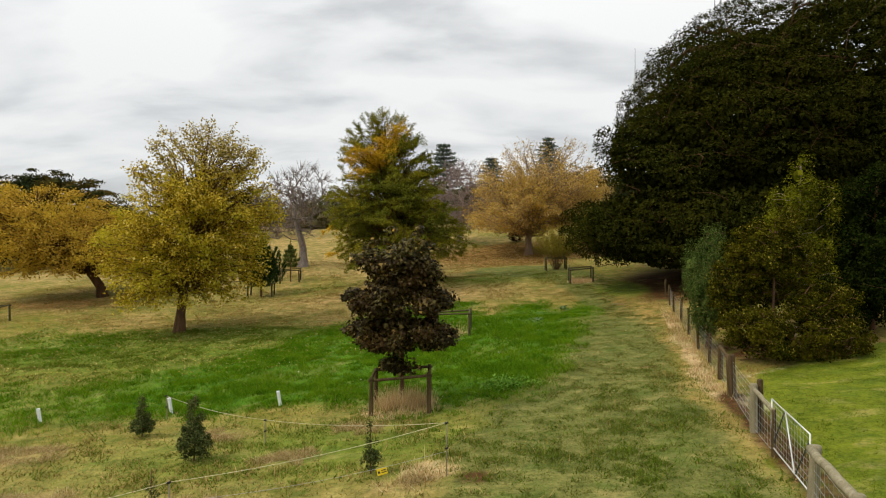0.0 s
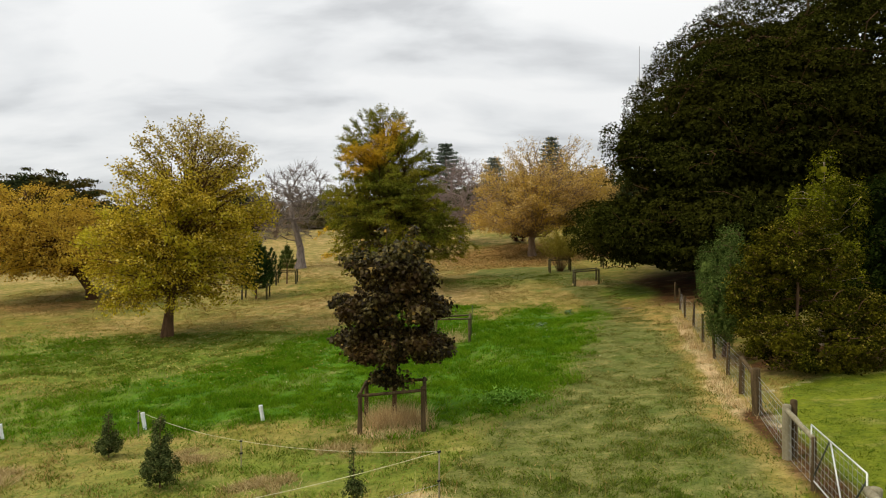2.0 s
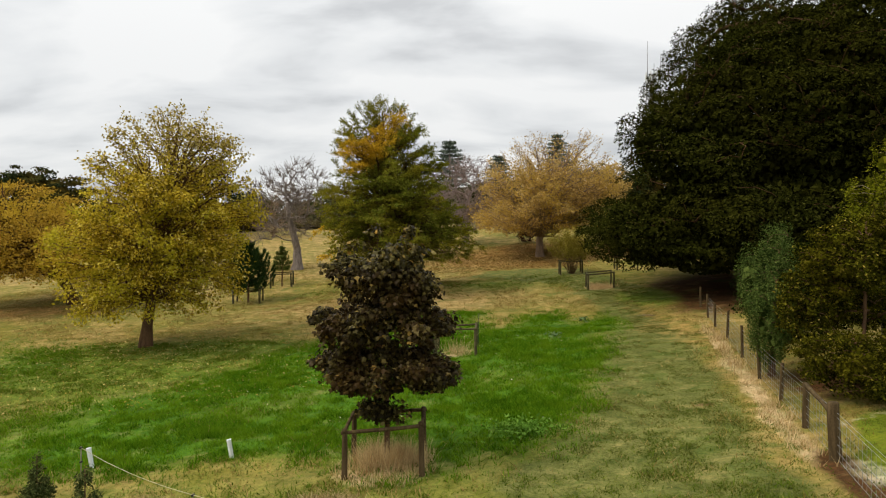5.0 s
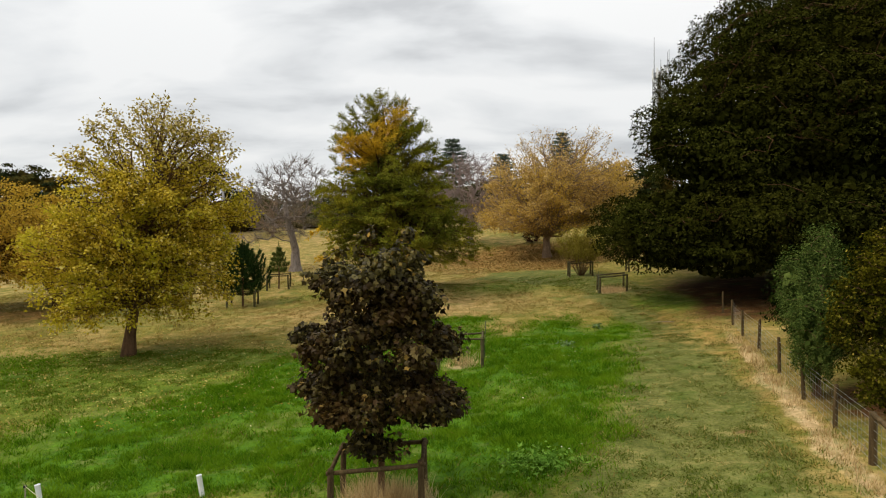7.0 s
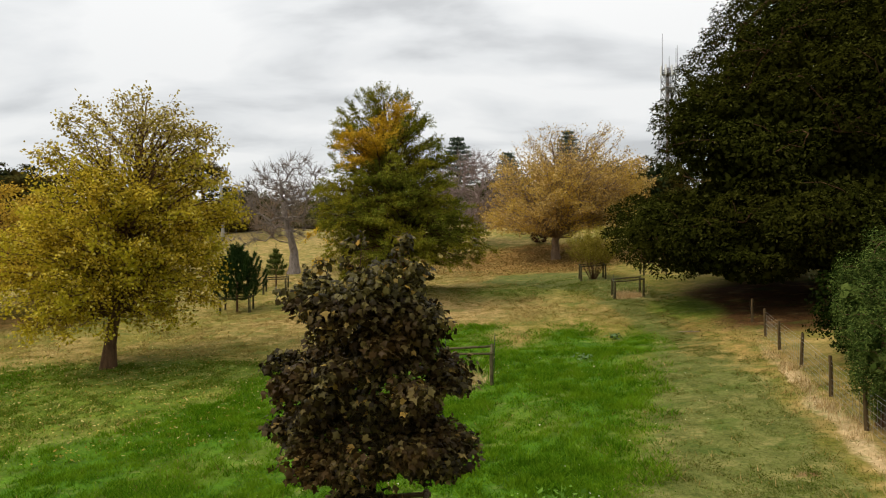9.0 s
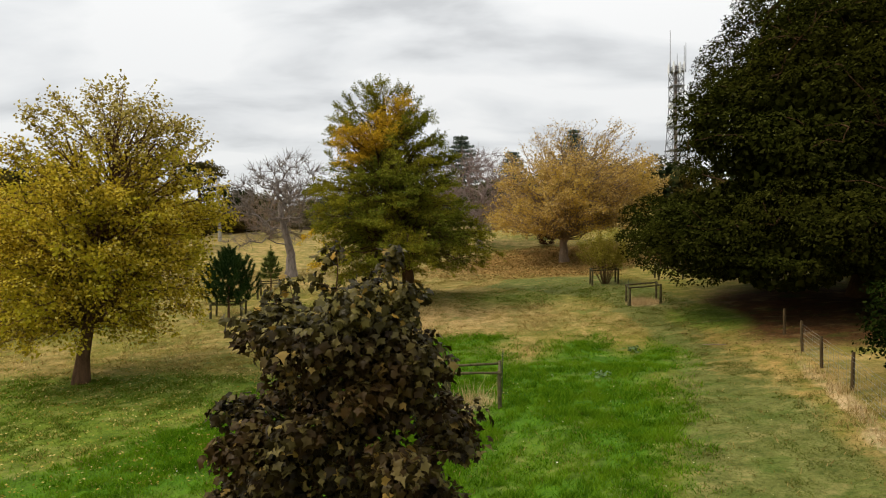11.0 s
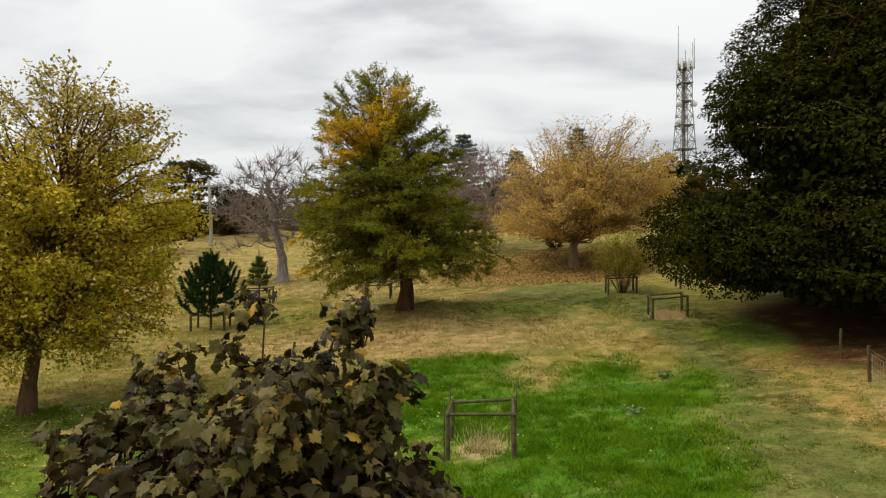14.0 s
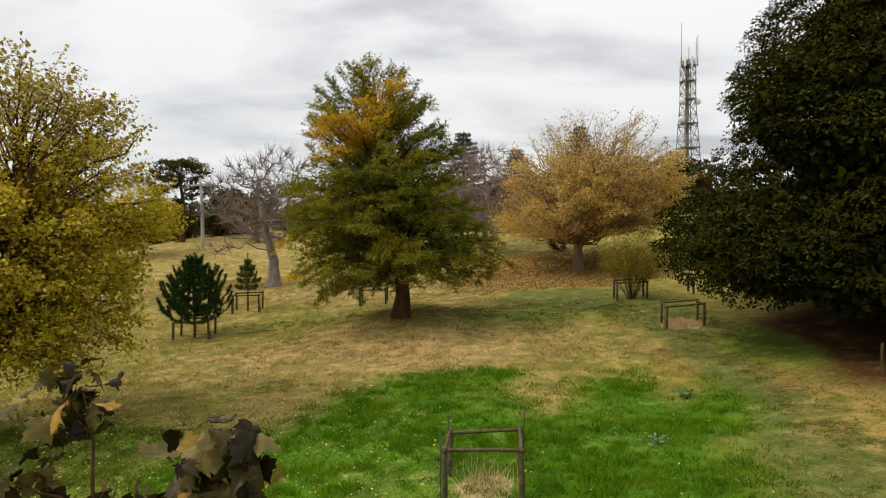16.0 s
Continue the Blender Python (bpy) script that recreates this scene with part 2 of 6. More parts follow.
B_LUSH = leaf_mat("lush_blades", [(0.0, (0.0299, 0.0891, 0.0029)), (0.6, (0.0839, 0.1914, 0.0066)), (1.0, (0.1679, 0.2804, 0.0171))], (0.1483, 0.2525, 0.0104), trans=0.3, patch_scale=1.1)
B_DRY = leaf_mat("dry_blades", [(0.0, (0.1787, 0.1330, 0.0353)), (0.55, (0.2937, 0.2088, 0.0715)), (1.0, (0.4850, 0.3318, 0.1466))], (0.1787, 0.1554, 0.0250), trans=0.25, patch_scale=0.35)
B_MOWN = leaf_mat("mown_blades", [(0.0, (0.0662, 0.0876, 0.0122)), (0.5, (0.1189, 0.1361, 0.0242)), (0.8, (0.1650, 0.1650, 0.0430)), (1.0, (0.2350, 0.2240, 0.0740))], (0.0796, 0.1164, 0.0122), trans=0.25, patch_scale=0.7)
B_FRESH = leaf_mat("fresh_blades", [(0.0, (0.0560, 0.0950, 0.0090)), (0.35, (0.0760, 0.1200, 0.0095)), (0.7, (0.1250, 0.1700, 0.0180)), (1.0, (0.2500, 0.2400, 0.0500))], (0.0900, 0.1450, 0.0100), trans=0.25, patch_scale=0.6)
B_STRAW = leaf_mat("straw_blades", [(0.0, (0.4190, 0.2826, 0.1443)), (0.6, (0.6184, 0.4643, 0.2607)), (1.0, (0.7581, 0.6157, 0.3817))], trans=0.5)


def ground_mat():
    m, nt, out = nodes_of("paddock_ground")

    def zone(name):
        a = nt.nodes.new("ShaderNodeAttribute")
        a.attribute_name = name
        return a.outputs["Fac"]
    big = n_noise(nt, 0.22, 5.0, 0.6)
    mid = n_noise(nt, 1.6, 6.0, 0.65)
    fine = n_noise(nt, 14.0, 5.0, 0.7)
    mixn = n_math(nt, "ADD", n_math(nt, "MULTIPLY", mid, 0.55), n_math(nt, "MULTIPLY", fine, 0.45))
    meadow_g = n_ramp(nt, mixn, [(0.36, (0.0941, 0.0886, 0.0131)), (0.64, (0.1839, 0.1579, 0.0320))])
    meadow_d = n_ramp(nt, mixn, [(0.36, (0.1522, 0.1100, 0.0320)), (0.64, (0.3044, 0.2158, 0.0795))])
    col = n_mix(nt, n_ramp(nt, n_math(nt, "ADD", n_math(nt, "MULTIPLY", big, 0.6), n_math(nt, "MULTIPLY", mid, 0.4)), [(0.46, (0, 0, 0)), (0.57, (0.9, 0.9, 0.9))]), meadow_g, meadow_d)
    layers = [("dry", n_ramp(nt, mixn, [(0.36, (0.1636, 0.1039, 0.0415)), (0.64, (0.3687, 0.2534, 0.1164))])),
              ("fresh_and_shade", n_ramp(nt, mixn, [(0.36, (0.0560, 0.0880, 0.0080)), (0.64, (0.1350, 0.1750, 0.0200))])),
              ("mown", n_ramp(nt, mixn, [(0.36, (0.0600, 0.0700, 0.0155)), (0.5, (0.0990, 0.1050, 0.0265)), (0.66, (0.1680, 0.1580, 0.0540))])),
              ("lawn", n_ramp(nt, mixn, [(0.36, (0.058, 0.082, 0.004)), (0.64, (0.125, 0.142, 0.010))])),
              ("lush", n_ramp(nt, mixn, [(0.36, (0.0187, 0.0616, 0.0030)), (0.64, (0.0759, 0.1602, 0.0070))])),
              ("straw", n_ramp(nt, mixn, [(0.36, (0.24, 0.165, 0.08)), (0.64, (0.46, 0.35, 0.20))])),
              # bare brown soil, with the oak's shade worked into its dark tone
              ("dirt_and_shade", n_ramp(nt, mixn, [(0.36, (0.0315, 0.0144, 0.0046)), (0.64, (0.0910, 0.0432, 0.0156))])),
              ("litter", n_ramp(nt, mixn, [(0.36, (0.13, 0.075, 0.022)), (0.64, (0.33, 0.20, 0.065))])),
              ("sand", n_ramp(nt, mixn, [(0.36, (0.32, 0.28, 0.20)), (0.64, (0.50, 0.45, 0.35))]))]
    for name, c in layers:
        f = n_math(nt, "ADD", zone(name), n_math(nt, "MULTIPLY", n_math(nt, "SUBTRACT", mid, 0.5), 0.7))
        soft = 0.34 if name in ("lush", "fresh_and_shade", "dry") else 0.16
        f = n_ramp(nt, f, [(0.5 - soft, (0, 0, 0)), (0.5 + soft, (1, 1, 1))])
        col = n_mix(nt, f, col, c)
    # bleached wisps and green tufts, a stride or two wide
    wisp = n_noise(nt, 1.05, 6.0, 0.62, stretch=(0.75, 1.3, 1.0))
    col = n_mix(nt, n_ramp(nt, wisp, [(0.54, (0, 0, 0)), (0.66, (0.5, 0.5, 0.5))]), col, n_mix(nt, 0.55, n_mix(nt, 1.0, col, (1.5, 1.4, 1.35), "MULTIPLY"), (0.33, 0.25, 0.115)))
    green = n_noise(nt, 0.9, 6.0, 0.62, stretch=(0.8, 1.25, 1.0))
    col = n_mix(nt, n_ramp(nt, green, [(0.36, (0.65, 0.65, 0.65)), (0.47, (0, 0, 0))]), col, n_mix(nt, 0.5, n_mix(nt, 1.0, col, (0.62, 0.85, 0.6), "MULTIPLY"), (0.055, 0.085, 0.011)))
    tuft = n_noise(nt, 0.75, 7.0, 0.72)
    streak = n_noise(nt, 0.5, 5.0, 0.65, stretch=(0.5, 1.4, 1.0))
    speck = n_noise(nt, 8.0, 4.0, 0.75)
    col = n_mix(nt, 1.0, col, n_ramp(nt, tuft, [(0.36, (1.0, 1.02, 0.97)), (0.5, (1.15, 1.15, 1.12)), (0.64, (1.28, 1.26, 1.24))]), "MULTIPLY")
    col = n_mix(nt, 1.0, col, n_ramp(nt, streak, [(0.38, (0.96, 0.98, 0.94)), (0.6, (1.10, 1.08, 1.05))]), "MULTIPLY")
    col = n_mix(nt, 1.0, col, n_ramp(nt, speck, [(0.36, (0.66, 0.70, 0.60)), (0.47, (1.02, 1.02, 1.0)), (0.62, (1.18, 1.15, 1.16))]), "MULTIPLY")
    dots = n_noise(nt, 4.2, 3.0, 0.6)
    col = n_mix(nt, n_ramp(nt, dots, [(0.54, (0, 0, 0)), (0.64, (0.5, 0.5, 0.5))]), col, n_mix(nt, 1.0, col, (0.62, 0.80, 0.55), "MULTIPLY"))
    p = n_principled(nt, col, 0.95, bump=mixn, strength=0.9, dist=0.06, spec=0.1)
    nt.links.new(p.outputs[0], out.inputs[0])
    return m


M_GROUND = ground_mat()


# ---- building helpers ----
def fast_mesh(name, verts, faces, mat=None, smooth=False):
    """A mesh from arrays: verts (n, 3), faces (m, k)."""
    verts, faces = np.asarray(verts, np.float32), np.asarray(faces, np.int32)
    me = bpy.data.meshes.new(name)
    n, k = faces.shape
    me.vertices.add(len(verts))
    me.vertices.foreach_set("co", verts.ravel())
    me.loops.add(n * k)
    me.loops.foreach_set("vertex_index", faces.ravel())
    me.polygons.add(n)
    me.polygons.foreach_set("loop_start", np.arange(0, n * k, k, dtype=np.int32))
    if smooth:
        me.polygons.foreach_set("use_smooth", np.ones(n, bool))
    me.update(calc_edges=True)
    if mat:
        me.materials.append(mat)
    return me


def part(name, me, parent, label=""):
    ob = new(name, me)
    ob.parent = parent
    if label:
        ob["label"] = label
    return ob


def thing(name, x, y, label, category, group="", z=None, turn=0.0):
    e = new(name)
    e.empty_display_size = 0.3
    e.matrix_world = pose(x, y, ground_z(x, y) if z is None else z, 0, 0, turn)
    return tagged(e, label, category, group)


def bm_mesh(name, bm, mat, smooth=False):
    me = bpy.data.meshes.new(name)
    bm.to_mesh(me)
    bm.free()
    me.materials.append(mat)
    if smooth:
        me.polygons.foreach_set("use_smooth", np.ones(len(me.polygons), bool))
    return me


def unit(v):
    return v / np.maximum(np.linalg.norm(v, axis=-1, keepdims=True), 1e-9)


class Tubes:
    """Collects tapered tubes along polylines into one array mesh of quads."""

    def __init__(self):
        self.v, self.f, self.n = [], [], 0

    def add(self, pts, radii, sides=6, cap=True):
        pts = np.asarray(pts, float)
        radii = np.broadcast_to(np.asarray(radii, float), (len(pts),)).copy()
        d = np.gradient(pts, axis=0) if len(pts) > 2 else np.repeat((pts[1:] - pts[:1]), 2, 0)
        d = unit(d)
        ref = np.where(np.abs(d[:, 2:3]) > 0.9, np.array([[1.0, 0, 0]]), np.array([[0, 0, 1.0]]))
        a = unit(np.cross(d, ref))
        b = np.cross(d, a)
        if cap:
            pts = np.vstack([pts, pts[-1:]])
            a, b, radii = np.vstack([a, a[-1:]]), np.vstack([b, b[-1:]]), np.append(radii, radii[-1] * 0.02)
        ang = np.arange(sides) * 2 * np.pi / sides
        ring = np.cos(ang)[None, :, None] * a[:, None, :] + np.sin(ang)[None, :, None] * b[:, None, :]
        v = pts[:, None, :] + ring * radii[:, None, None]
        m = len(pts)
        i = np.arange(m - 1)[:, None] * sides
        j = np.arange(sides)[None, :]
        k = (j + 1) % sides
        f = np.stack([i + j, i + k, i + sides + k, i + sides + j], -1).reshape(-1, 4) + self.n
        self.v.append(v.reshape(-1, 3))
        self.f.append(f)
        self.n += m * sides

    def mesh(self, name, mat, smooth=True):
        return fast_mesh(name, np.vstack(self.v), np.vstack(self.f), mat, smooth)


def leaf_quads(p, nrm, size, rng, aspect=0.55, fold=0.12):
    """Folded rhombic leaves at p facing nrm."""
    n = len(p)
    t = unit(np.cross(nrm, rng.normal(size=(n, 3))))
    b = np.cross(nrm, t)
    s = (size * rng.uniform(0.65, 1.35, n))[:, None]
    side = -nrm * s * fold
    v = np.stack([p - t * s * 0.5, p + b * s * aspect * 0.5 + side, p + t * s * 0.5, p - b * s * aspect * 0.5 + side], 1)
    return v.reshape(-1, 3), np.arange(n * 4).reshape(-1, 4)


def crown_tips(ells, count, rng, shell=0.5):
    """Places for leaf clumps in a crown made of a few ellipsoids (x, y, z, rx, ry, rz, weight)."""
    e = np.array(ells, float)
    w = e[:, 6] * (e[:, 3] * e[:, 4] + e[:, 3] * e[:, 5] + e[:, 4] * e[:, 5])
    out = []
    while len(out) < count:
        k = rng.choice(len(e), p=w / w.sum())
        d = unit(rng.normal(size=3))
        q = e[k, :3] + d * e[k, 3:6] * (shell + (1 - shell) * math.sqrt(rng.random()))
        inside = (((q - e[:, :3]) / e[:, 3:6]) ** 2).sum(1)
        inside[k] = 9
        if inside.min() < 0.3 and rng.random() < 0.8:
            continue
        out.append(q)
    return np.array(out)


def lump_tips(ells, lumps, per, radius, rng, shell):
    """Leaf clumps gathered in domed lumps, with gaps between the lumps."""
    c = crown_tips(ells, lumps, rng, shell)
    d = unit(rng.normal(size=(lumps * per, 3)))
    d[:, 2] = np.abs(d[:, 2])
    r = radius * np.repeat(rng.uniform(0.65, 1.3, lumps), per) * rng.random(lumps * per) ** 0.4
    return np.repeat(c, per, 0) + d * r[:, None] * np.array([1, 1, 0.75])


def limbs(tips, trunk, rng, r_tip=0.012, power=0.42, up=0.35, wobble=0.12):
    """Joins every tip to the trunk (polyline, from the ground up) by branching limbs. Returns polylines with radii."""
    node, parent_of = [np.array(q, float) for q in trunk], [i - 1 for i in range(len(trunk))]
    ntr = len(trunk)
    arr = np.array(node)
    ax = arr[:, :2].mean(0)
    order = np.argsort(np.linalg.norm(tips - arr[-1], axis=1) + np.linalg.norm(tips[:, :2] - ax, axis=1))
    first = max(1, int(ntr * 0.45))
    chains = []
    for i in order:
        q = tips[i]
        arr = np.array(node)
        d = q - arr
        dist = np.linalg.norm(d, axis=1)
        cost = dist + np.maximum(0, -d[:, 2]) * 1.2 + np.maximum(0, 0.25 * dist - d[:, 2]) * up
        cost[:first] += 50
        j = int(np.argmin(cost))
        m = max(2, int(dist[j] / 0.9) + 1)
        prev, ids = j, [j]
        for s in range(1, m + 1):
            u = s / m
            pt = arr[j] * (1 - u) + q * u
            pt = pt + np.array([0, 0, 1]) * math.sin(u * math.pi) * dist[j] * 0.10
            if s < m:
                pt = pt + rng.normal(size=3) * wobble * min(dist[j], 2.0) * 0.35
            node.append(pt)
            parent_of.append(prev)
            prev = len(node) - 1
            ids.append(prev)
        chains.append(ids)
    load = np.zeros(len(node))
    for ids in chains:
        load[ids[-1]] += 1
    for i in range(len(node) - 1, 0, -1):
        load[parent_of[i]] += load[i]
    rad = r_tip * np.maximum(load, 1) ** power
    return np.array(node), rad, chains, ntr


def grow_limbs(t, node, rad_n, chains, most, bark):
    """The stoutest limbs as parts of their own, the finer branches together."""
    tb = Tubes()
    order = sorted(range(len(chains)), key=lambda i: -rad_n[chains[i][1]])
    for rank, i in enumerate(order):
        ids = chains[i]
        r = np.minimum(rad_n[ids], most)
        r[0] = min(r[0], r[1] * 1.15)
        if rank < 7:
            one = Tubes()
            one.add(node[ids], r, 7, False)
            part("limb", one.mesh("limb", bark), t)
        else:
            tb.add(node[ids], r, 5 if r[1] > 0.05 else 3, False)
    if tb.n:
        tagged(part("branchwork", tb.mesh("branchwork", bark), t), kind="stuff")


def clump_leaves(tips, per, rad, flat, rng, out=0.7, up=0.5, chaos=0.6, droop=0.0, centre=None, dome=0.0):
    """Leaf places and facings in a clump round every tip."""
    n = len(tips) * per
    c = np.repeat(tips, per, 0)
    d = unit(rng.normal(size=(n, 3)))
    d[:, 2] = np.where(rng.random(n) < dome, np.abs(d[:, 2]), d[:, 2])
    r = rad * np.repeat(rng.uniform(0.7, 1.3, len(tips)), per) * rng.random(n) ** 0.45
    p = c + d * r[:, None] * np.array([1, 1, flat])
    p[:, 2] -= droop * (d[:, 0] ** 2 + d[:, 1] ** 2) * r
    nrm = d * out + np.array([0, 0, up]) + rng.normal(size=(n, 3)) * chaos
    if centre is not None:
        nrm = nrm + unit(p - centre) * 0.5
    return p, unit(nrm)


def tree(name, x, y, label, ells, trunk, trunk_r, bark, leaf, tips_n, per, rad, leaf_size, seed, category="tree", group="",
         flat=0.7, shell=0.5, power=0.42, r_tip=0.012, fill=0, fill_size=0.5, up=0.35, aspect=0.55, z=None, droop=0.0, limb_every=1, leaf_up=0.5, dome=0.0):
    """A tree: trunk and limbs grown to the clumps of the crown, and a crown of many leaves."""
    rng = np.random.default_rng(seed)
    t = thing(name, x, y, label, category, group, z)
    tips = crown_tips(ells, tips_n, rng, shell)
    tr = np.array(trunk, float)
    u = np.linspace(0, 1, 9)
    s = np.linspace(0, 1, len(tr))
    tr = np.stack([np.interp(u, s, tr[:, i]) for i in range(3)], 1)
    tr[1:-1] += rng.normal(size=(7, 3)) * trunk_r * 0.12
    node, rad_n, chains, ntr = limbs(tips[::limb_every], tr, rng, r_tip, power, up)
    tb = Tubes()
    ur = np.linspace(0, 1, ntr)
    tr_r = np.maximum(trunk_r * (1 - 0.6 * ur) * (1 + 0.5 * np.exp(-ur * 14)), 0.01)
    base = tr.copy()
    base[0, 2] -= 0.15
    tb.add(base, tr_r, 10)
    part("trunk", tb.mesh("trunk", bark), t)
    grow_limbs(t, node, rad_n, chains, trunk_r * 0.6, bark)
    cen = np.array([(np.array(e[:3]) * e[6]) for e in ells]).sum(0) / sum(e[6] for e in ells)
    p, nrm = clump_leaves(tips, per, rad, flat, rng, centre=cen, droop=droop, up=leaf_up, dome=dome)
    p[:, 2] = np.maximum(p[:, 2], 0.15)
    v, f = leaf_quads(p, nrm, leaf_size, rng, aspect)
    if fill:
        e = np.array(ells, float)
        vol = e[:, 3] * e[:, 4] * e[:, 5]
        k = rng.choice(len(e), fill, p=(vol / vol.sum() + 1 / len(e)) / 2)
        q = e[k, :3] + unit(rng.normal(size=(fill, 3))) * e[k, 3:6] * (rng.random(fill) ** 0.33 * 0.58)[:, None]
        q[:, 2] = np.maximum(q[:, 2], 0.3)
        v2, f2 = leaf_quads(q, unit(rng.normal(size=(fill, 3))), fill_size, rng, 0.8)
        f = np.vstack([f, f2 + len(v)])
        v = np.vstack([v, v2])
    part("crown", fast_mesh("crown", v, f, leaf), t)
    return t


def leaf_blades(p, t, nrm, size, rng, aspect=0.5, fold=0.14):
    """Folded leaves that start at p and point along t, facing nrm."""
    t = unit(t - nrm * (t * nrm).sum(1, keepdims=True) * 0.7)
    b = unit(np.cross(nrm, t))
    s = (size * rng.uniform(0.6, 1.35, len(p)))[:, None]
    side = -nrm * s * fold
    v = np.stack([p, p + t * s * 0.45 + b * s * aspect * 0.5 + side, p + t * s, p + t * s * 0.45 - b * s * aspect * 0.5 + side], 1)
    return v.reshape(-1, 3), np.arange(len(p) * 4).reshape(-1, 4)


def spray_tree(name, x, y, label, axis, profile, trunk_r, bark, leaf, seed, tips=220, inner=90, elev=((0, 0), (1, 60)), first=1.8, twig_gap=0.16, twig_len=0.7,
               per=18, leaf_size=0.13, aspect=0.5, leaf_up=0.7, chaos=0.5, density=((0, 1), (1, 1)), patches=(), group="park trees", category="tree", droop=0.0,
               trunk_top=0.97, sag=0.12, rough=0.14, start=0.3, twig_r=0.006, fuzz=0.035, hang=(0, 0, 0), z=None):
    """A tree whose boughs leave the trunk at an angle that changes with height and carry leafy sprays out to an uneven hull.
    axis: (height, x, y) of the crown's middle line; profile: (height, radius); elev, density: by share of the height; patches: (name, label, material, test)."""
    rng = np.random.default_rng(seed)
    t = thing(name, x, y, label, category, group, z)
    ax, pr = np.array(axis, float), np.array(profile, float)
    top = pr[-1, 0]
    mid = lambda h: np.array([np.interp(h, ax[:, 0], ax[:, 1]), np.interp(h, ax[:, 0], ax[:, 2]), h])
    hs = np.linspace(0, top * trunk_top, 12)
    line = np.array([mid(h) for h in hs])
    line[1:-1] += rng.normal(size=(10, 3)) * trunk_r * np.array([0.18, 0.18, 0.0])
    thick = np.maximum(trunk_r * (1 - hs / top) ** 0.8 * (1 + 0.45 * np.exp(-hs * 3.0)), 0.015)
    foot = line.copy()
    foot[0, 2] -= 0.15
    tb = Tubes()
    tb.add(foot, thick, 10)
    part("trunk", tb.mesh("trunk", bark), t)
    zs = np.linspace(pr[0, 0], top, 60)
    rs = np.interp(zs, pr[:, 0], pr[:, 1])
    wz = np.cumsum(rs + 0.15 * rs.max())
    limbs_made, sprays = [], []
    phase = rng.uniform(0, 6.28, 4)
    for i in range(tips + inner):
        h = np.interp(rng.random() * wz[-1], wz, zs)
        a = i * 2.399963 + rng.normal() * 0.25
        r = np.interp(h, pr[:, 0], pr[:, 1]) * (1 + rough * (math.sin(3 * a + phase[0] + h) + 0.7 * math.sin(5 * a - 1.7 * h + phase[1])) / 1.7) * rng.uniform(0.86, 1.06)
        if i >= tips:
            r *= rng.uniform(0.35, 0.8)
        e = math.tan(radians(np.interp(h / top, [q[0] for q in elev], [q[1] for q in elev]) + rng.normal() * 6))
        tip = mid(h) + np.array([math.cos(a), math.sin(a), 0]) * r
        tip[2] -= hang[2] * max(0.0, hang[0] * math.cos(a) + hang[1] * math.sin(a)) * (1 - h / top) ** 3
        h0 = min(max(h - r * e, first + 0.12 * (h - first) * rng.random()), top * 0.96)
        s = mid(h0)
        u = np.linspace(0, 1, 7)[:, None]
        ln = np.linalg.norm(tip - s)
        p = s * (1 - u) + tip * u + np.array([0, 0, 1.0]) * (np.sin(u * np.pi) * sag * ln - droop * ln * u ** 3)
        p[1:-1] += rng.normal(size=(5, 3)) * 0.035 * ln
        p[:, 2] = np.maximum(p[:, 2], 0.4)
        limbs_made.append((ln, p, np.interp(h0, hs, thick)))
        keep = np.interp(h / top, [q[0] for q in density], [q[1] for q in density])
        m = max(2, int(ln * (1 - start) / twig_gap * (0.5 + 0.5 * keep)))
        v = start + (1 - start) * rng.random(m) ** 0.8
        v[0] = 0.97
        k = np.minimum((v * 6).astype(int), 5)
        f = (v * 6 - k)[:, None]
        base, tan = p[k] * (1 - f) + p[k + 1] * f, unit(p[k + 1] - p[k])
        side = unit(np.cross(tan, np.array([0, 0, 1.0]))) * rng.choice([-1.0, 1.0], m)[:, None]
        d = unit(tan * 0.8 + side * rng.uniform(0.1, 1.0, m)[:, None] + np.array([0, 0, 0.12]) + rng.normal(size=(m, 3)) * 0.28)
        l = twig_len * (1.15 - 0.5 * v) * rng.uniform(0.55, 1.3, m)
        sprays.append((base, d, l, np.full(m, keep)))
    order = np.argsort([-q[0] for q in limbs_made])
    rest = Tubes()
    for rank, i in enumerate(order):
        ln, p, near = limbs_made[i]
        r = np.linspace(min(near * 0.5, 0.008 + 0.010 * ln), 0.005, 7)
        if rank < 8:
            one = Tubes()
            one.add(p, r * 1.5, 7, False)
            part("limb", one.mesh("limb", bark), t)
        else:
            rest.add(p, r, 4, False)
    base, d, l, keep = (np.concatenate([q[j] for q in sprays]) for j in range(4))
    for b, dd, ll in zip(base, d, l):
        rest.add(np.stack([b, b + dd * ll]), [twig_r, twig_r * 0.5], 3, False)
    tagged(part("branchwork", rest.mesh("branchwork", bark), t), kind="stuff")
    n = len(base) * per
    j = np.repeat(np.arange(len(base)), per)
    j = j[rng.random(n) < keep[j]]
    n = len(j)
    u = rng.random(n) ** 0.75
    tw = d[j]
    p = base[j] + tw * (l[j] * u)[:, None] + rng.normal(size=(n, 3)) * fuzz
    lat = unit(np.cross(tw, rng.normal(size=(n, 3)))) * 0.8
    nrm = unit(np.array([0, 0, leaf_up]) + unit(p - np.array([mid(0.5 * top)])) * 0.45 + rng.normal(size=(n, 3)) * chaos)
    ld = unit(tw * 0.7 + lat + np.array([0, 0, -0.25]))
    p[:, 2] = np.maximum(p[:, 2], 0.2)
    left = np.ones(n, bool)
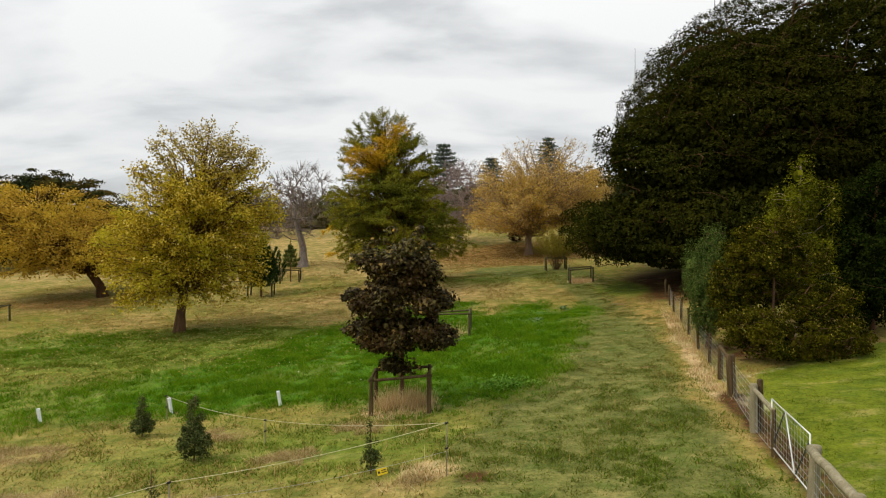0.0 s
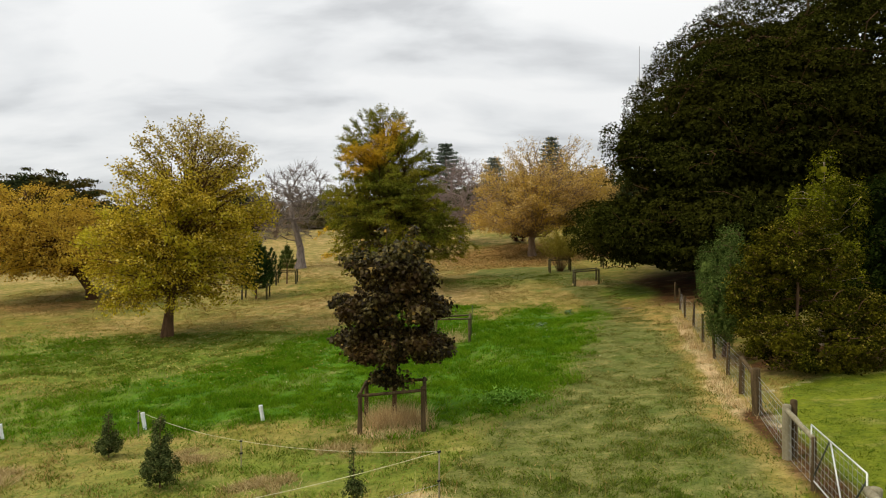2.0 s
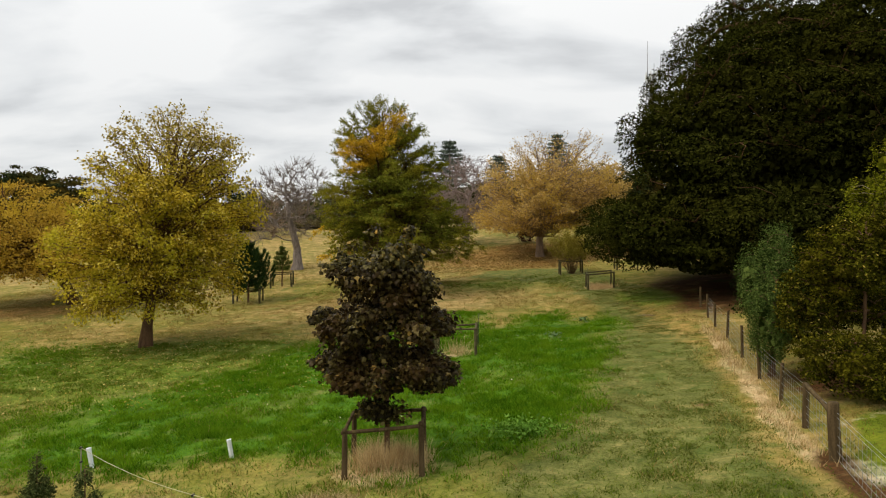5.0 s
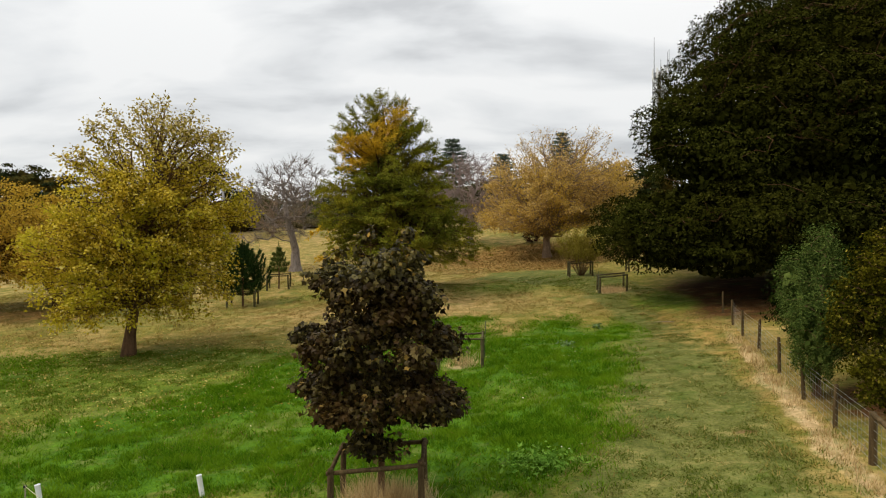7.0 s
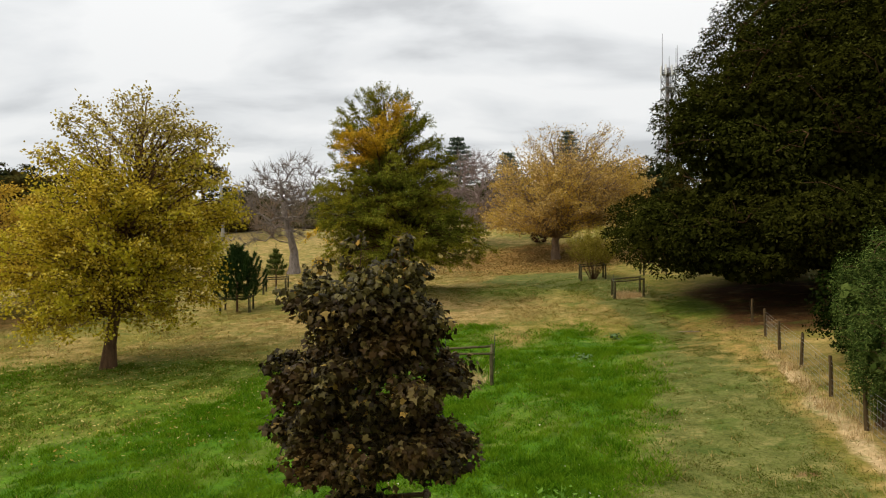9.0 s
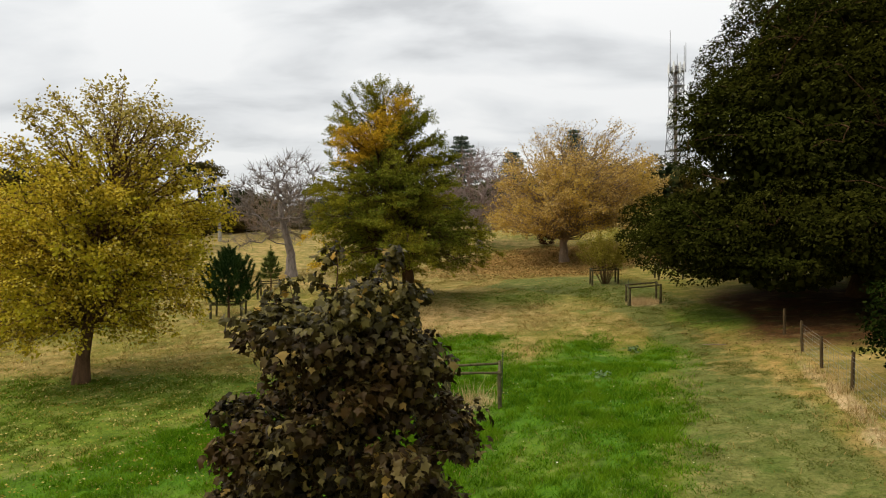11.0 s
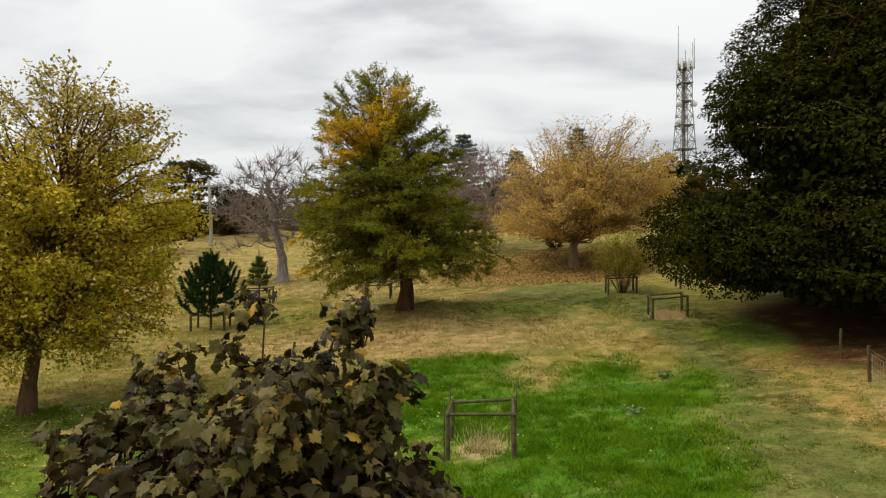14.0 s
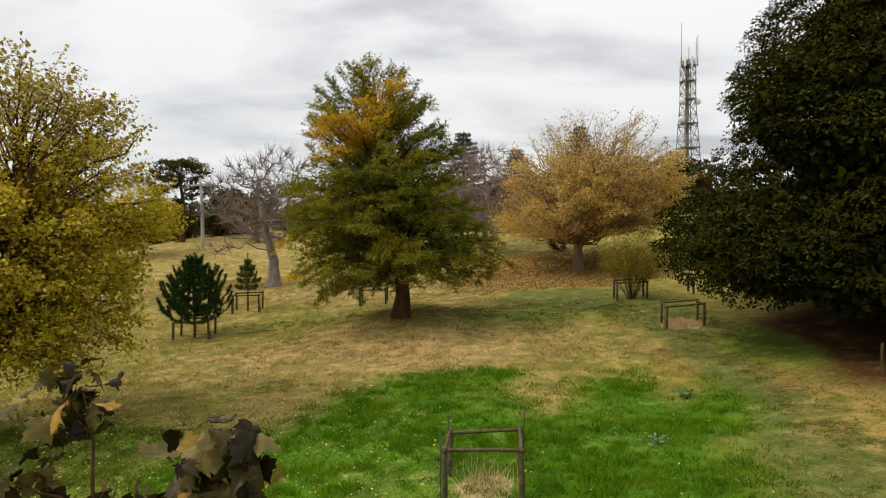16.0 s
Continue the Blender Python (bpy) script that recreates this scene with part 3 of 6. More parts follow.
    for pname, pl, mat, test in patches:
        hit = left & test(base[j], rng)
        left &= ~hit
        if hit.any():
            v, f = leaf_blades(p[hit], ld[hit], nrm[hit], leaf_size, rng, aspect)
            part(pname, fast_mesh(pname, v, f, mat), t, pl)
    v, f = leaf_blades(p[left], ld[left], nrm[left], leaf_size, rng, aspect)
    part("crown", fast_mesh("crown", v, f, leaf), t)
    return t


def lump_tree(name, x, y, label, ells, trunk, trunk_r, bark, leaf, seed, gap=0.72, lump=(0.34, 0.66), per=80, leaf_size=0.155, aspect=0.5, core=110000, core_size=0.32, core_reach=0.74,
              back=None, group="park trees", depth=1.2, bough=2.3):
    """A broad old tree: boughs that end in domed, drooping cushions of leaves set close over the crown, with dark gaps between them."""
    rng = np.random.default_rng(seed)
    t = thing(name, x, y, label, "tree", group)
    e = np.array(ells, float)
    area = (e[:, 3] * e[:, 4] + e[:, 3] * e[:, 5] + e[:, 4] * e[:, 5])
    k = rng.choice(len(e), 24000, p=area / area.sum())
    nd = unit(rng.normal(size=(24000, 3)))
    q = e[k, :3] + nd * e[k, 3:6]
    out = unit(nd / e[k, 3:6])
    deep = (((q[:, None, :] - e[None, :, :3]) / e[None, :, 3:6]) ** 2).sum(2)
    ok = ((deep > 0.96) | (np.arange(len(e))[None, :] == k[:, None])).all(1) & (q[:, 2] > 0.5)
    if back:
        ok &= (q[:, 0] * back[0] + q[:, 1] * back[1] < 5.0) | (rng.random(len(q)) < 0.3)
    q, out = q[ok], out[ok]

    def thinned(pts, room):
        cell, chosen = {}, []
        for i in range(len(pts)):
            key = tuple(np.floor(pts[i] / room).astype(int))
            near = [c for dx in (-1, 0, 1) for dy in (-1, 0, 1) for dz in (-1, 0, 1) for c in cell.get((key[0] + dx, key[1] + dy, key[2] + dz), ())]
            if all((pts[i] - pts[c]) @ (pts[i] - pts[c]) > room * room * 0.8 for c in near):
                cell.setdefault(key, []).append(i)
                chosen.append(i)
        return np.array(chosen)
    # boughs: broad tilted cushions over the hull; their own skin carries the leaf lumps
    pick = thinned(q, bough)
    bc, bo = q[pick], out[pick]
    nb = len(bc)
    br = bough * rng.uniform(0.62, 0.98, nb)
    bc = bc - bo * (br * 0.85 + depth * rng.random(nb))[:, None]
    ba = unit(bo * 0.9 + np.array([0, 0, 0.55]) + rng.normal(size=(nb, 3)) * 0.18)
    j = np.repeat(np.arange(nb), 60)
    d = unit(rng.normal(size=(len(j), 3)))
    al = (d * ba[j]).sum(1)
    d = np.where((al < -0.05)[:, None], d - 2 * al[:, None] * ba[j], d)
    q = bc[j] + d * br[j][:, None] * rng.uniform(0.85, 1.1, len(j))[:, None] * np.array([1.1, 1.1, 0.68])
    pick = thinned(q, gap)
    c, o = q[pick], d[pick]
    n = len(c)
    size = rng.uniform(*lump, n)
    c = c - o * (size * 0.35)[:, None]
    tr = np.array(trunk, float)
    u = np.linspace(0, 1, 9)
    tr = np.stack([np.interp(u, np.linspace(0, 1, len(tr)), tr[:, i]) for i in range(3)], 1)
    node, rad_n, chains, ntr = limbs(c[::5], tr, rng, 0.02, 0.42, 0.35)
    tb = Tubes()
    foot = tr.copy()
    foot[0, 2] -= 0.15
    tb.add(foot, trunk_r * (1 - 0.6 * u) * (1 + 0.5 * np.exp(-u * 14)), 10)
    part("trunk", tb.mesh("trunk", bark), t)
    grow_limbs(t, node, rad_n, chains, trunk_r * 0.6, bark)
    m = n * per
    j = np.repeat(np.arange(n), per)
    axis = unit(o * 0.75 + np.array([0, 0, 0.75]))
    d = unit(rng.normal(size=(m, 3)))
    al = (d * axis[j]).sum(1)
    d = np.where((al < -0.15)[:, None], d - 2 * al[:, None] * axis[j], d)
    ragged = 0.78 + 0.3 * rng.random(m) + 0.22 * np.sin(7 * d[:, 0] + 5 * d[:, 1] + j * 1.7) * np.sin(6 * d[:, 2] + j * 0.9)
    p = c[j] + d * (size[j] * ragged)[:, None] * np.array([1.08, 1.08, 0.62])
    p[:, 2] -= 0.18 * size[j] * (1 - np.clip((d * axis[j]).sum(1), 0, 1))
    p[:, 2] = np.maximum(p[:, 2], 0.25)
    nrm = unit(d * 0.6 + axis[j] * 0.5 + rng.normal(size=(m, 3)) * 0.42)
    v, f = leaf_blades(p, d * np.array([1, 1, 0.3]) + np.array([0, 0, -0.35]) + rng.normal(size=(m, 3)) * 0.5, nrm, leaf_size, rng, aspect)
    vol = e[:, 3] * e[:, 4] * e[:, 5]
    k = rng.choice(len(e), core, p=(area / area.sum() * 2 + vol / vol.sum()) / 3)
    q = e[k, :3] + unit(rng.normal(size=(core, 3))) * e[k, 3:6] * (rng.random(core) ** 0.12 * core_reach)[:, None]
    q = q[q[:, 2] > 0.6]
    v2, f2 = leaf_quads(q, unit(rng.normal(size=q.shape)), core_size, rng, 0.7)
    part("crown", fast_mesh("crown", np.vstack([v, v2]), np.vstack([f, f2 + len(v)]), leaf), t)
    return t


# ---- ground ----
MOUNDS = [(-3.2, 48.5, 0.6, 5), (-14.5, 50.5, -0.35, 5), (8.4, 50.5, 0.25, 4), (9.3, 61, -0.15, 5), (-14, 62, 0.3, 5), (-25, 47, 0.3, 6),
          (8.5, 36.2, -0.25, 4), (9.3, 22, -0.15, 4), (0.5, 12, 0.15, 3)]


def sstep(a, b, x):
    t = np.clip((x - a) / (b - a), 0, 1)
    return t * t * (3 - 2 * t)


def ground_h(x, y):
    """Height of the gently rising paddock."""
    x, y = np.asarray(x, float), np.asarray(y, float)
    xc, yc = np.clip(x, -22, 18), np.clip(y, -10, 66)
    z = -0.0316 + 0.0825 * xc - 0.0251 * yc + 0.00127 * xc * xc - 0.00031 * xc * yc + 0.00122 * yc * yc
    e = np.maximum(y - 66, 0)
    z = z + 6.5 * (1 - np.exp(-e / 30)) + 0.02 * np.minimum(e, 300)
    z = z - (1 - sstep(-58, -26, x)) * np.clip(y - 48, 0, 30) * 0.12
    for bx, by, h, r in MOUNDS:
        z = z + h * np.exp(-((x - bx) ** 2 + (y - by) ** 2) / r ** 2)
    return z


def ground_z(x, y):
    return float(ground_h(x, y))


def wave(x, y, s, k):
    """A cheap smooth noise, about -1 to 1."""
    return (np.sin(x * s + 1.7 * k + 1.3 * np.sin(y * s * 0.8 + k)) + np.sin(y * s * 1.13 + 2.9 * k + 1.1 * np.sin(x * s * 1.31 + 2 * k))
            + np.sin((x + y) * s * 0.71 + 0.7 * k)) / 3


def grain(x, y, s, k):
    """A smooth random field without repeats, about -1 to 1; s: lumps per metre."""
    u, v = np.asarray(x, float) * s + 13.7 * k, np.asarray(y, float) * s - 7.3 * k
    i, j = np.floor(u), np.floor(v)
    f, g = u - i, v - j
    f, g = f * f * (3 - 2 * f), g * g * (3 - 2 * g)

    def knot(a, b):
        q = np.sin(a * 127.1 + b * 311.7 + k * 74.7) * 43758.5453
        return (q - np.floor(q)) * 2 - 1
    return (knot(i, j) * (1 - f) + knot(i + 1, j) * f) * (1 - g) + (knot(i, j + 1) * (1 - f) + knot(i + 1, j + 1) * f) * g


def rough_h(x, y):
    """Small unevenness of the turf."""
    return 0.045 * grain(x, y, 0.35, 7) + 0.030 * grain(x, y, 0.9, 21) + 0.020 * grain(x, y, 1.9, 9)


def inside(poly, x, y, soft=0.5):
    """1 inside the outline, 0 outside, soft at its edge."""
    x = x + 0.35 * wave(x, y, 1.9, 1) + 0.15 * wave(x, y, 5.3, 2)
    y = y + 0.45 * wave(x, y, 1.6, 3) + 0.2 * wave(x, y, 4.7, 4)
    best = np.full(np.shape(x), 1e9)
    odd = np.zeros(np.shape(x), bool)
    n = len(poly)
    for i in range(n):
        (ax, ay), (bx, by) = poly[i], poly[(i + 1) % n]
        dx, dy = bx - ax, by - ay
        u = np.clip(((x - ax) * dx + (y - ay) * dy) / (dx * dx + dy * dy), 0, 1)
        best = np.minimum(best, np.hypot(x - ax - u * dx, y - ay - u * dy))
        if ay != by:
            odd ^= ((ay > y) != (by > y)) & (x < (bx - ax) * (y - ay) / (by - ay) + ax)
    return np.clip(0.5 + np.where(odd, best, -best) / (2 * soft), 0, 1)


LUSH = [(0.3, 17.2), (2.7, 19), (4.3, 23), (5.9, 28), (8.6, 35.6), (8.4, 37.4), (6.5, 35.1), (6.0, 39.0), (4.7, 38.4), (3.1, 35.4), (2.0, 34.8), (1.8, 39.5),
        (-2.5, 39.9), (-3.8, 38.3), (-5.6, 35), (-7.6, 31.5), (-9.5, 27.4), (-13, 25), (-20, 23), (-25, 20), (-13.5, 18.0), (-9.7, 18.4), (-5.8, 19.2), (-2.5, 18.8)]
LUSH_LEFT = [(-18.5, 28.7), (-16, 31), (-19, 35.5), (-32, 35), (-34, 28.5)]
MOWN = [(0.0, 12.5), (1.0, 17.0), (2.7, 19), (4.3, 23), (5.9, 28), (8.6, 35.6), (8, 47), (2, 54), (3, 57), (10, 56), (12.5, 44), (10.5, 36), (9.9, 30), (8.3, 23), (7.0, 18), (6.3, 13.2), (4.6, 7), (0, 7)]
LAWN = [(7.3, 14.5), (9.3, 18.6), (12, 19.9), (15.2, 21.2), (22, 24), (40, 26), (40, -20), (2, -20), (4.6, 6)]
FENCE = [(7.75, 16.6), (8.36, 18.7), (9.0, 20.95), (9.6, 23.3), (10.15, 25.6), (10.9, 28.4), (11.5, 30.9), (12.15, 33.2), (12.85, 35.8)]


def zones(x, y):
    """How much of each kind of cover the ground has at x, y."""
    z = {}
    z["lush"] = np.maximum(inside(LUSH, x, y, 0.8) * (0.86 + 0.2 * wave(x, y, 0.9, 17)) * (0.66 + 0.34 * sstep(-15, -7, x)), 0.52 * inside(LUSH_LEFT, x, y, 2.4))
    z["mown"] = inside(MOWN, x, y, 0.7)
    z["lawn"] = inside(LAWN, x, y, 0.25)
    fx = np.interp(y, [q[1] for q in FENCE], [q[0] for q in FENCE])
    along = sstep(15.5, 17.2, y) * (1 - sstep(29, 34, y))
    z["straw"] = np.exp(-((x - fx + 0.42 + 0.2 * wave(x, y, 2.2, 5)) / 0.36) ** 2) * along * (0.8 + 0.3 * wave(x, y, 1.7, 8))
    for gx, gy, gr in ((-1.25, 18.15, 1.2), (0.5, 30.1, 0.7), (10.0, 44.8, 1.0), (-0.3, 12.6, 0.65)):
        z["straw"] = np.maximum(z["straw"], 0.95 * np.exp(-(((x - gx) ** 2 + (y - gy) ** 2) / gr ** 2) ** 2))
    # oval of brown soil under the oak, darkened for the crown's shade
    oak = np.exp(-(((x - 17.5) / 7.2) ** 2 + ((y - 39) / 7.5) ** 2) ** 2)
    z["dirt_and_shade"] = np.maximum(oak, 0.9 * np.exp(-((x - 7.0 + 0.2 * (13 - y)) / 0.5) ** 2) * sstep(8, 10, y) * (1 - sstep(16.5, 18, y)))
    z["dirt_and_shade"] = np.maximum(z["dirt_and_shade"], 0.8 * np.exp(-(((x - 0.6) / 0.5) ** 2 + ((y - 12.0) / 0.5) ** 2)))
    z["dirt_and_shade"] = np.maximum(z["dirt_and_shade"], 0.9 * np.exp(-(((x - 12.5) / 3.2) ** 2 + ((y - 22.3) / 2.2) ** 2) ** 2))
    z["dirt_and_shade"] = np.maximum(z["dirt_and_shade"], 0.95 * np.exp(-(((x - 7.05) / 0.35) ** 2 + ((y - 21.2) / 0.22) ** 2)))
    z["litter"] = np.maximum(np.exp(-(((x - 8.0) / 8.5) ** 2 + ((y - 64) / 6.5) ** 2) ** 2), 0.8 * np.exp(-(((x + 27) / 7.0) ** 2 + ((y - 44.5) / 2.2) ** 2)))
    z["litter"] = np.maximum(z["litter"], 0.5 * np.exp(-(((x - 10.6) / 1.8) ** 2 + ((y - 36.5) / 3.5) ** 2)))
    z["litter"] = np.maximum(z["litter"], 0.44 * np.exp(-(((x - 10.2) / 2.6) ** 2 + ((y - 31.5) / 5.0) ** 2) ** 2))
    z["dry"] = 0.42 * sstep(52, 60, y) * (1 - sstep(2, 6, x)) + 0.72 * np.exp(-(((x + 3) / 11) ** 2 + ((y - 43.5) / 4.5) ** 2)) + 0.42 * inside([(-9, 9), (1, 9), (0.2, 13), (-6, 16.5), (-14, 17), (-16, 12)], x, y, 1.2)
    for px, py, pr in ((-6.2, 16.6, 1.2), (-2.2, 16.2, 0.9), (-5.0, 11.6, 1.3), (-11.0, 15.6, 1.6), (-3.6, 14.4, 1.1), (-8.6, 12.6, 1.2), (-0.8, 12.0, 0.8), (-13.5, 14.0, 1.8)):
        z["dry"] = np.maximum(z["dry"], 1.15 * np.exp(-(((x - px) / pr) ** 2 + ((y - py) / (pr * 0.6)) ** 2)))
    z["fresh_and_shade"] = 0.72 * np.exp(-(((x + 3.5) / 9.0) ** 2 + ((y - 15.0) / 3.6) ** 2)) + 1.1 * np.exp(-(((x - 4.6) / 1.3) ** 2 + ((y - 11.6) / 1.9) ** 2))
    z["fresh_and_shade"] = z["fresh_and_shade"] + 0.62 * np.exp(-(((x - 4.0) / 6.0) ** 2 + ((y - 49.0) / 3.0) ** 2)) + 0.5 * np.exp(-(((x + 15) / 6.0) ** 2 + ((y - 32.5) / 3.0) ** 2)) + 0.5 * np.exp(-(((x + 11) / 3.0) ** 2 + ((y - 51.0) / 1.5) ** 2))
    z["fresh_and_shade"] = z["fresh_and_shade"] + 0.55 * np.exp(-(((x + 15) / 9.0) ** 2 + ((y - 27.0) / 4.0) ** 2) ** 2)
    # green swath by the golden tree: real grass, plus the tree's shade as colour
    z["fresh_and_shade"] = z["fresh_and_shade"] + 0.75 * np.exp(-(((x + 10.5) / 7.5) ** 2 + ((y - 33.6 + 0.12 * (x + 10)) / 2.3) ** 2) ** 2)
    under = np.exp(-(((x - 11.6) / 1.9) ** 2 + ((y - 40.5) / 3.2) ** 2) ** 2)
    # the second term greens and darkens the golden tree's shaded front
    z["fresh_and_shade"] = z["fresh_and_shade"] + 0.9 * under + 0.7 * np.exp(-(((x + 14.5) / 7) ** 2 + ((y - 31) / 4) ** 2) ** 2)
    z["mown"], z["dirt_and_shade"] = z["mown"] * (1 - 0.9 * under), z["dirt_and_shade"] * (1 - 0.8 * under)
    z["sand"] = 0.44 * np.exp(-((y - 18.85 - 0.36 * (x - 9.6)) / 0.24) ** 2) * sstep(8.2, 8.9, x) * (1 - sstep(10.5, 13, x))
    z["sand"] = np.maximum(z["sand"], 0.6 * np.exp(-(((x - 8.0) / 0.55) ** 2 + ((y - 15.9) / 0.9) ** 2)))
    return z


def spread(lo, hi, step, far):
    core = np.arange(lo, hi + step * 0.5, step)
    tail = np.cumsum(step * 1.25 ** np.arange(1, 60))
    tail = tail[tail < far]
    return np.concatenate([(lo - tail)[::-1], core, hi + tail])


gx, gy = spread(-34, 26, 0.28, 900), spread(6, 72, 0.28, 900)
X, Y = np.meshgrid(gx, gy)
x1, y1 = X.ravel(), Y.ravel()
Z = ground_h(x1, y1) + rough_h(x1, y1)
nx, ny = len(gx), len(gy)
ii = (np.arange(ny - 1)[:, None] * nx + np.arange(nx - 1)[None, :]).ravel()
g_me = fast_mesh("ground", np.stack([x1, y1, Z], 1), np.stack([ii, ii + 1, ii + nx + 1, ii + nx], 1), M_GROUND, True)
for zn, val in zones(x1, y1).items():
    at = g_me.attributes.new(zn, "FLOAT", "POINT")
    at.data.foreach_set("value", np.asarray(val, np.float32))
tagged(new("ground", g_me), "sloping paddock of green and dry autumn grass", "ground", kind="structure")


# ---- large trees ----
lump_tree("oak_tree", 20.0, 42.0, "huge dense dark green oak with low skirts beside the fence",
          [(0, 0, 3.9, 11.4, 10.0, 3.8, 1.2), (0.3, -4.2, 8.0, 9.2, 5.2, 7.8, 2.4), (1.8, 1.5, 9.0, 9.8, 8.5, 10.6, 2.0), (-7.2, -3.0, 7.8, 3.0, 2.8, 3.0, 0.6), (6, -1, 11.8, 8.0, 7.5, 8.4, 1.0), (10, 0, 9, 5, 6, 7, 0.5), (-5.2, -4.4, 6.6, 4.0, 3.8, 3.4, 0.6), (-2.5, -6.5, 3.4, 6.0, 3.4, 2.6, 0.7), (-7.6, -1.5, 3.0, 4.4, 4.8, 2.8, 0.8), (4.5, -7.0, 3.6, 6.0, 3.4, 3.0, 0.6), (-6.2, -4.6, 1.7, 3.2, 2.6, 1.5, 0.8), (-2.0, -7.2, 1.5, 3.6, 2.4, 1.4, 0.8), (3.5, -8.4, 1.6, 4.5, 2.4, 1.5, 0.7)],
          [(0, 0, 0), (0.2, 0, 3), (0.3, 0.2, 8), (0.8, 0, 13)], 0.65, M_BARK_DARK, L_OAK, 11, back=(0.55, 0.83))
# two added trees, mostly out of view, that keep skylight from the oak
tree("sky_block_tree", 31.0, 52.0, "large dark tree added behind the oak to block skylight", [(0, 0, 6, 9, 8, 6, 1.0), (0, 0, 11, 7, 7, 5, 0.8)], [(0, 0, 0), (0, 0, 4), (0, 0, 10)], 0.5, M_BARK_DARK, L_OAK, 420, 60, 1.1, 0.3, 17, flat=0.5, fill=5000, fill_size=0.6, limb_every=4, group="park trees")
tree("sky_block_tree", 35.0, 36.0, "large dark tree added behind the oak to block skylight", [(0, 0, 6, 7, 8, 6, 1.0), (0, 0, 11, 6, 7, 5, 0.8)], [(0, 0, 0), (0, 0, 4), (0, 0, 10)], 0.5, M_BARK_DARK, L_OAK, 380, 60, 1.1, 0.3, 18, flat=0.5, fill=5000, fill_size=0.6, limb_every=4, group="park trees")
spray_tree("golden_tree", -14.9, 35.0, "round golden yellow autumn tree with a thin pale top",
           [(0, 0, 0), (1.5, 0.1, 0), (5.2, 0.7, 0), (8.6, 1.4, 0), (12.1, 1.8, 0)], [(1.75, 3.2), (2.9, 4.0), (5.2, 4.4), (6.75, 4.3), (8.6, 3.6), (9.6, 3.2), (10.9, 2.4), (11.9, 0.9)],
           0.26, M_BARK_BROWN, L_GOLD, 12, tips=320, inner=110, elev=((0.1, -6), (0.35, 15), (0.7, 38), (1, 58)), first=2.3, per=9, leaf_size=0.135, aspect=0.7, fuzz=0.13, twig_len=0.62, twig_gap=0.15, leaf_up=0.3, chaos=0.7,
           density=((0, 1), (0.66, 1), (0.8, 0.85), (1, 0.75)), patches=[("top_foliage", "sparse pale yellow leaves at the top", L_GOLD_TOP, lambda q, rng: q[:, 2] + rng.normal(size=len(q)) * 0.7 > 8.9)])
tree("golden_tree", -30.6, 75.0, "small golden autumn tree far across the meadow",
     [(0, 0, 4.4, 3.2, 3.0, 2.9, 1.0), (1.6, 0, 3.6, 2.4, 2.4, 2.3, 0.7), (-2.0, 0, 3.6, 2.4, 2.4, 2.2, 0.7)], [(0, 0, 0), (0, 0, 1.4), (0.2, 0, 4.6)], 0.16, M_BARK_BROWN, L_GOLD, 230, 60, 0.55, 0.17, 19, flat=0.8, shell=0.4, limb_every=2, group="park trees")
def yellow_side(q, rng):
    """Where the broad tree has turned: a slanting patch high on the near side, and a tuft low down."""
    a = ((q[:, 0] + 1.2 - 0.55 * (q[:, 2] - 10.0)) / 0.95) ** 2 + ((q[:, 2] - 10.1) / 2.0) ** 2
    b = ((q[:, 0] + 3.0) / 1.25) ** 2 + ((q[:, 2] - 8.8) / 1.05) ** 2
    c = ((q[:, 0] + 5.5) / 1.0) ** 2 + ((q[:, 2] - 3.0) / 1.5) ** 2
    return ((np.minimum(a, b) + rng.random(len(q)) * 0.5 < 1.35) & (q[:, 1] < 0.3)) | ((c + rng.random(len(q)) * 0.4 < 1.2) & (q[:, 1] < 1.5))


spray_tree("broad_green_tree", -3.2, 48.5, "broad cone-shaped green tree with yellow autumn patches",
           [(0, 0, 0), (2.4, 0.0, 0), (3.6, -0.25, 0), (6.6, -1.0, 0), (9.5, -1.3, 0), (13.2, -1.45, 0)], [(1.9, 4.3), (2.8, 5.5), (3.7, 5.3), (6.6, 4.5), (9.5, 3.5), (11.3, 2.7), (12.3, 2.0), (13.0, 1.1)],
           0.40, M_BARK_DARK, L_GREEN, 13, tips=330, inner=170, elev=((0.1, -8), (0.3, 6), (0.6, 32), (1, 60)), first=2.5, per=24, leaf_size=0.125, aspect=0.42, twig_len=0.85, twig_gap=0.15, rough=0.1, fuzz=0.05, hang=(-0.9, 0.4, 2.0),
           patches=[("autumn_foliage", "bright yellow autumn leaves", L_YELLOW, yellow_side)])
spray_tree("spreading_tree", -25.8, 47.0, "low spreading rust and gold autumn tree with a leaning trunk",
           [(0, 0, 0), (1.3, -0.3, 0), (3.0, -2.2, 0), (5, -4.6, 0), (8.5, -5.0, 0)], [(1.9, 4.6), (3.2, 6.0), (5.0, 6.0), (6.6, 5.0), (7.8, 3.2), (8.5, 1.2)],
           0.34, M_BARK_DARK, L_RUST, 14, tips=280, inner=40, elev=((0.2, 2), (0.6, 22), (1, 45)), first=1.6, per=8, leaf_size=0.16, aspect=0.65, fuzz=0.14, leaf_up=0.4, chaos=0.7, twig_len=0.75, twig_gap=0.17, droop=0.05)
